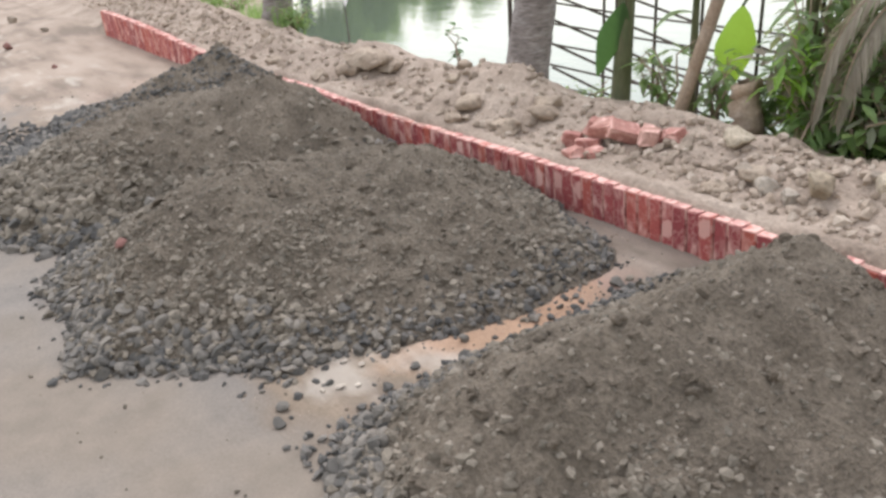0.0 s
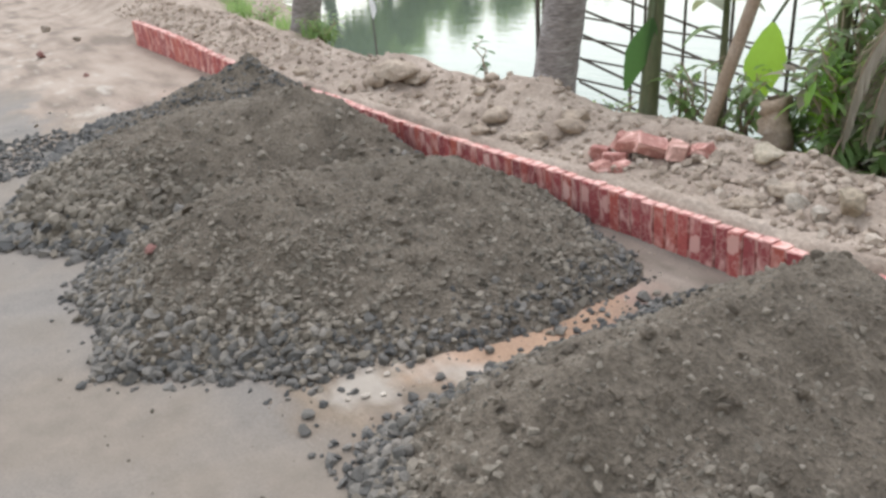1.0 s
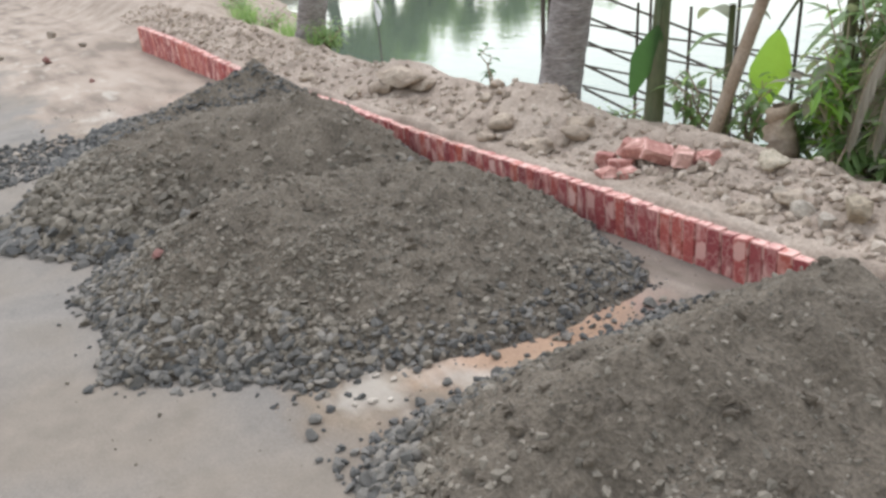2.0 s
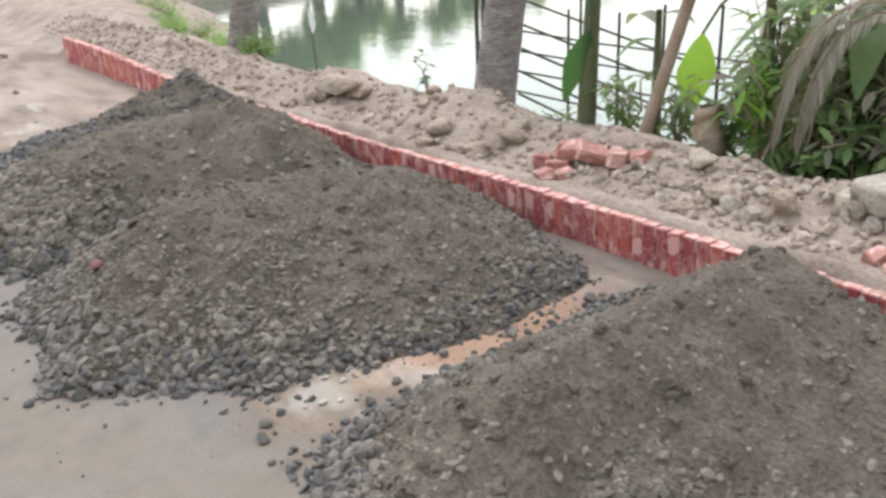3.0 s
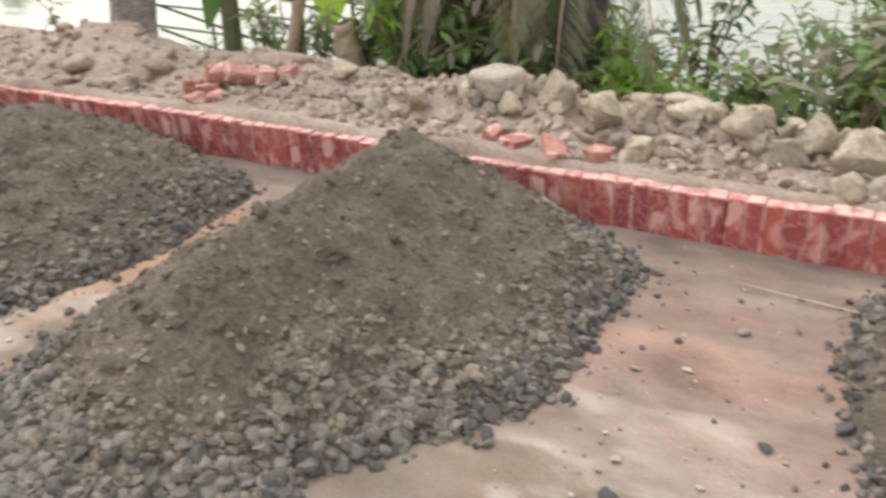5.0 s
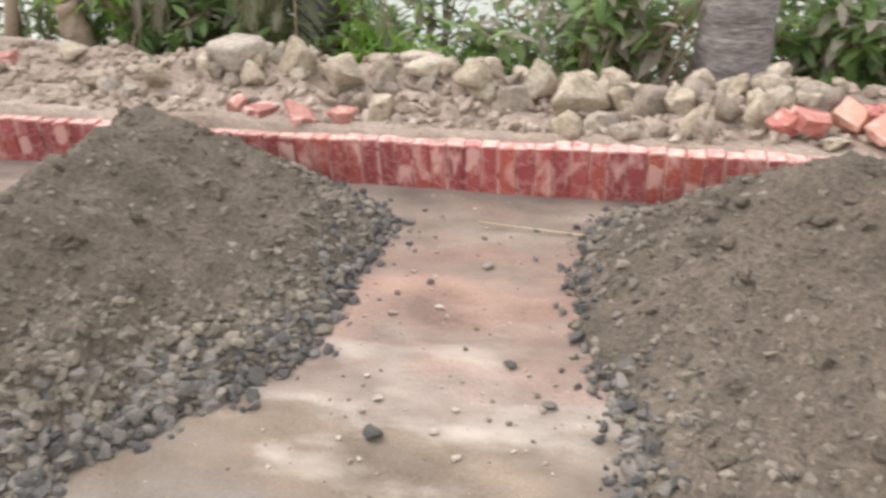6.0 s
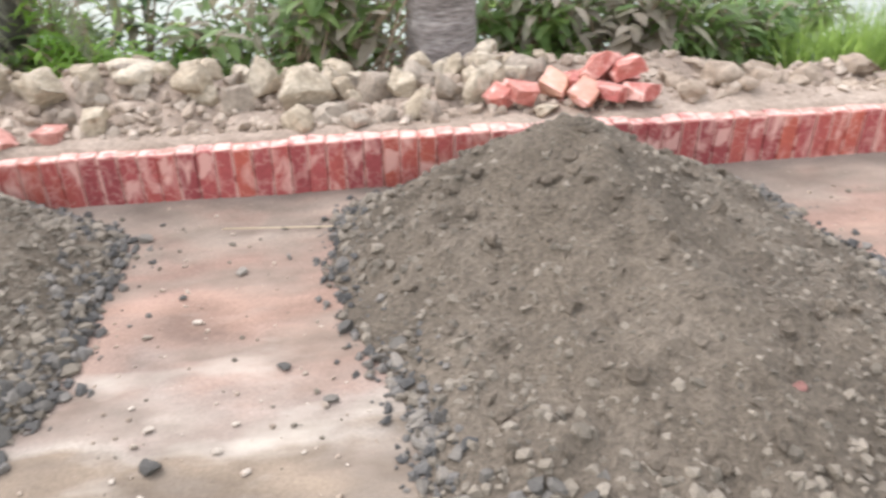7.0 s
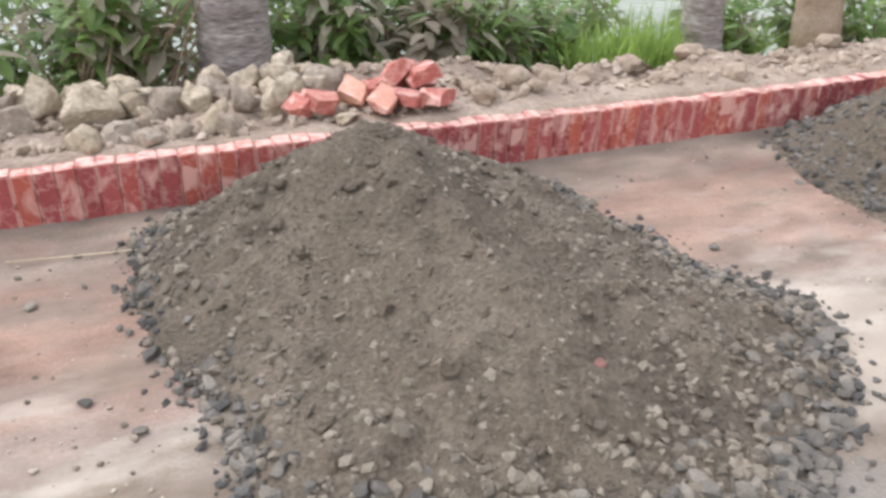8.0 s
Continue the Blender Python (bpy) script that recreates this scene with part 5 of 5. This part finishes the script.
for k, (x, y, h, n) in enumerate([(-2.62, 4.75, 1.5, 420), (-2.3, 4.6, 1.4, 460), (-2.05, 5.0, 1.7, 460), (-1.65, 5.05, 1.6, 420), (-2.75, 5.3, 1.8, 420), (-2.2, 4.35, 0.9, 260), (-2.5, 4.4, 1.2, 300), (-2.9, 4.9, 1.5, 260)]):
    shrub(x, y, h, 0.34, int(n * 0.5), 0.17, LEAF, 950 + k, "dense leafy thicket on the pond bank", dusty=0.5, mat2=LEAFGREY, stems=9, low=0.15)
for k, (x, y, h) in enumerate([(-1.62, 4.28, 0.75), (-1.02, 4.35, 0.8), (-2.45, 4.2, 0.8)]):
    shrub(x, y, h, 0.2, 170, 0.15, LEAFBRIGHT, 980 + k, "yellow-green ferny growth between the palms", "fern", stems=10, aspect=0.2)

# dry twigs beside the grey trunk
twigs = empty("dry_twigs", 0.55, 4.05, foot(0.55, 4.05))
rng = np.random.default_rng(17)
for k in range(16):
    a = rng.uniform(-0.5, 0.6)
    p = np.array((0.25 * rng.normal() * 0.5, 0.1 * rng.random(), 0.02))
    up = rng.uniform(0.05, 0.7)
    pole("twig", [p, p + (0.12 * math.cos(a), 0.05, up * 0.5), p + (0.3 * math.cos(a), 0.08 * rng.random(), up)], 0.006, twigs, DRYSTEM)
tagged(twigs, "tangle of dry brown twigs and creepers at the trunk", "twigs")
branch = empty("bare_branch", 0.1, 4.9, foot(0.1, 4.9))
pole("branch", [(0.5, 0, 0.0), (0.35, 0, 0.5), (0.1, 0.0, 0.95), (-0.35, 0.05, 1.5)], 0.045, branch, DARKBARK)
tagged(branch, "crooked dark branch above the water", "branch")


# ---- trees on the far shores of the pond ----
def far_tree(x, y, height, spread, seed):
    rng = np.random.default_rng(seed)
    z0 = float(ground_z(x, y)) - 0.2
    wood, crown = Geo(), Geo()
    wood.tube([(0, 0, 0), (0.1, 0.1, height * 0.35), (0.2, 0, height * 0.75)], [0.28, 0.2, 0.08], 8)
    blobs = []
    for k in range(11):
        a = rng.uniform(0, 6.28)
        d = spread * math.sqrt(rng.random()) * 0.8
        c = np.array((d * math.cos(a), d * math.sin(a), height * rng.uniform(0.35, 0.92)))
        wood.tube([(0.1, 0, height * 0.3), c * (0.6, 0.6, 0.85), c], [0.1, 0.06, 0.02], 5)
        blobs.append((c, spread * rng.uniform(0.3, 0.5)))
    n = int(max(500, 3200 * min(1.0, (spread / 2.6) ** 2)))
    pick = rng.integers(len(blobs), size=n)
    c, r = np.array([q[0] for q in blobs])[pick], np.array([q[1] for q in blobs])[pick]
    q = rng.normal(size=(n, 3))
    q = q / np.linalg.norm(q, axis=1)[:, None] * (r * rng.random(n) ** 0.4)[:, None] * (1, 1, 0.75)
    crown.leaves(c + q, rng.normal(size=(n, 3)), 0.7 * rng.uniform(0.7, 1.3, n), np.full(n, 0.36), np.full(n, 0.5), 2)
    tree = empty("tree", x, y, z0)
    part("trunk", wood.mesh("trunk", DARKBARK, True), tree)
    part("crown", crown.mesh("crown", LEAFFAR), tree)
    tagged(tree, "leafy green tree on the far shore of the pond", "tree", group="trees on the far shore")


for k, (x, y, h, s) in enumerate([(-29, 7.5, 5.5, 2.8), (-30, 11.5, 4.4, 2.6), (-30.5, 14.5, 3.7, 2.0), (-31, 17.3, 3.4, 1.7), (-31.5, 19.6, 1.9, 1.1), (-33, 22.6, 3.1, 0.7), (-33, 25.2, 3.2, 0.8), (-33, 27.4, 2.2, 0.8), (-33, 31.0, 2.4, 1.0), (-33, 36.5, 2.6, 1.2)]):
    far_tree(x, y, h, s, 40 + k)


# ---- kerb of bricks on end ----
# bricks with a broad dab of mortar on the face
DABS = (-4.57, -3.03, -2.86, -2.24, -2.05, -0.46, -0.31, -0.12, 0.56, 0.62, 0.88, 1.776, 2.0, 3.05, 3.12, 3.6, -5.4, -7.6, -8.3, -9.1, -9.9, -10.6, -11.3)


def build_kerb():
    kerb = empty("kerb", 0, KERB_Y, 0)
    tagged(kerb, "kerb of upright red-washed bricks smeared with mortar", "kerb", kind="structure")
    rng = np.random.default_rng(77)
    shapes = []
    for k in range(8):
        bm = bmesh.new()
        bmesh.ops.create_cube(bm, size=1)
        bmesh.ops.scale(bm, vec=(0.0695, 0.086, KERB_H + 0.03), verts=bm.verts)
        bmesh.ops.bevel(bm, geom=bm.edges[:], offset=0.0032 + 0.002 * rng.random(), segments=2, affect="EDGES")
        for v in bm.verts:
            v.co += Vector(rng.normal(size=3) * 0.0012)
        me = bpy.data.meshes.new("brick")
        bm.to_mesh(me)
        bm.free()
        me.materials.append(BRICK)
        shapes.append(me)
    dabbed = [me.copy() for me in shapes[:4]]
    for me in dabbed:
        me.materials[0] = DABBED
    x, k = -12.15, 0
    while x < 8.6:
        w = rng.uniform(0.97, 1.05)
        deep = 0.18 if x < -6.8 else 0.0
        dab = any(abs(x - d) < 0.037 for d in DABS)
        b = part("brick", dabbed[rng.integers(4)] if dab else shapes[rng.integers(8)], kerb)
        drop = (KERB_H + 0.03 + deep) / 2
        b.matrix_basis = Matrix.LocRotScale((x, 0.043 + 0.0025 * rng.normal(), KERB_H - drop + 0.0025 * rng.normal() + 0.006 * math.sin(x * 1.7) + 0.17 * float(smoothstep(7, 12.5, -x))),
                                            Euler((0.008 * rng.normal(), 0.008 * rng.normal(), 0.008 * rng.normal())), (w, 1, 1 + deep / (KERB_H + 0.03)))
        x += 0.0725 * w
        k += 1
    n = 200
    v, f = [], []
    for i in range(n + 1):
        xx = -12.18 + 20.7 * i / n
        for yy, zz in ((0.011, -0.05), (0.011, KERB_H - 0.006), (0.08, KERB_H - 0.006), (0.08, -0.05)):
            v.append((xx, yy + 0.002 * rng.normal(), zz + (-0.18 if zz < 0 and xx < -6.8 else 0) + 0.003 * rng.normal() + 0.17 * float(smoothstep(7, 12.5, -xx))))
    for i in range(n):
        a = 4 * i
        f += [(a + j, a + j + 1, a + j + 5, a + j + 4) for j in range(3)]
    part("mortar_bed", mesh_of("mortar_bed", v, f, MORTAR), kerb, "pale pink mortar between the bricks")


build_kerb()
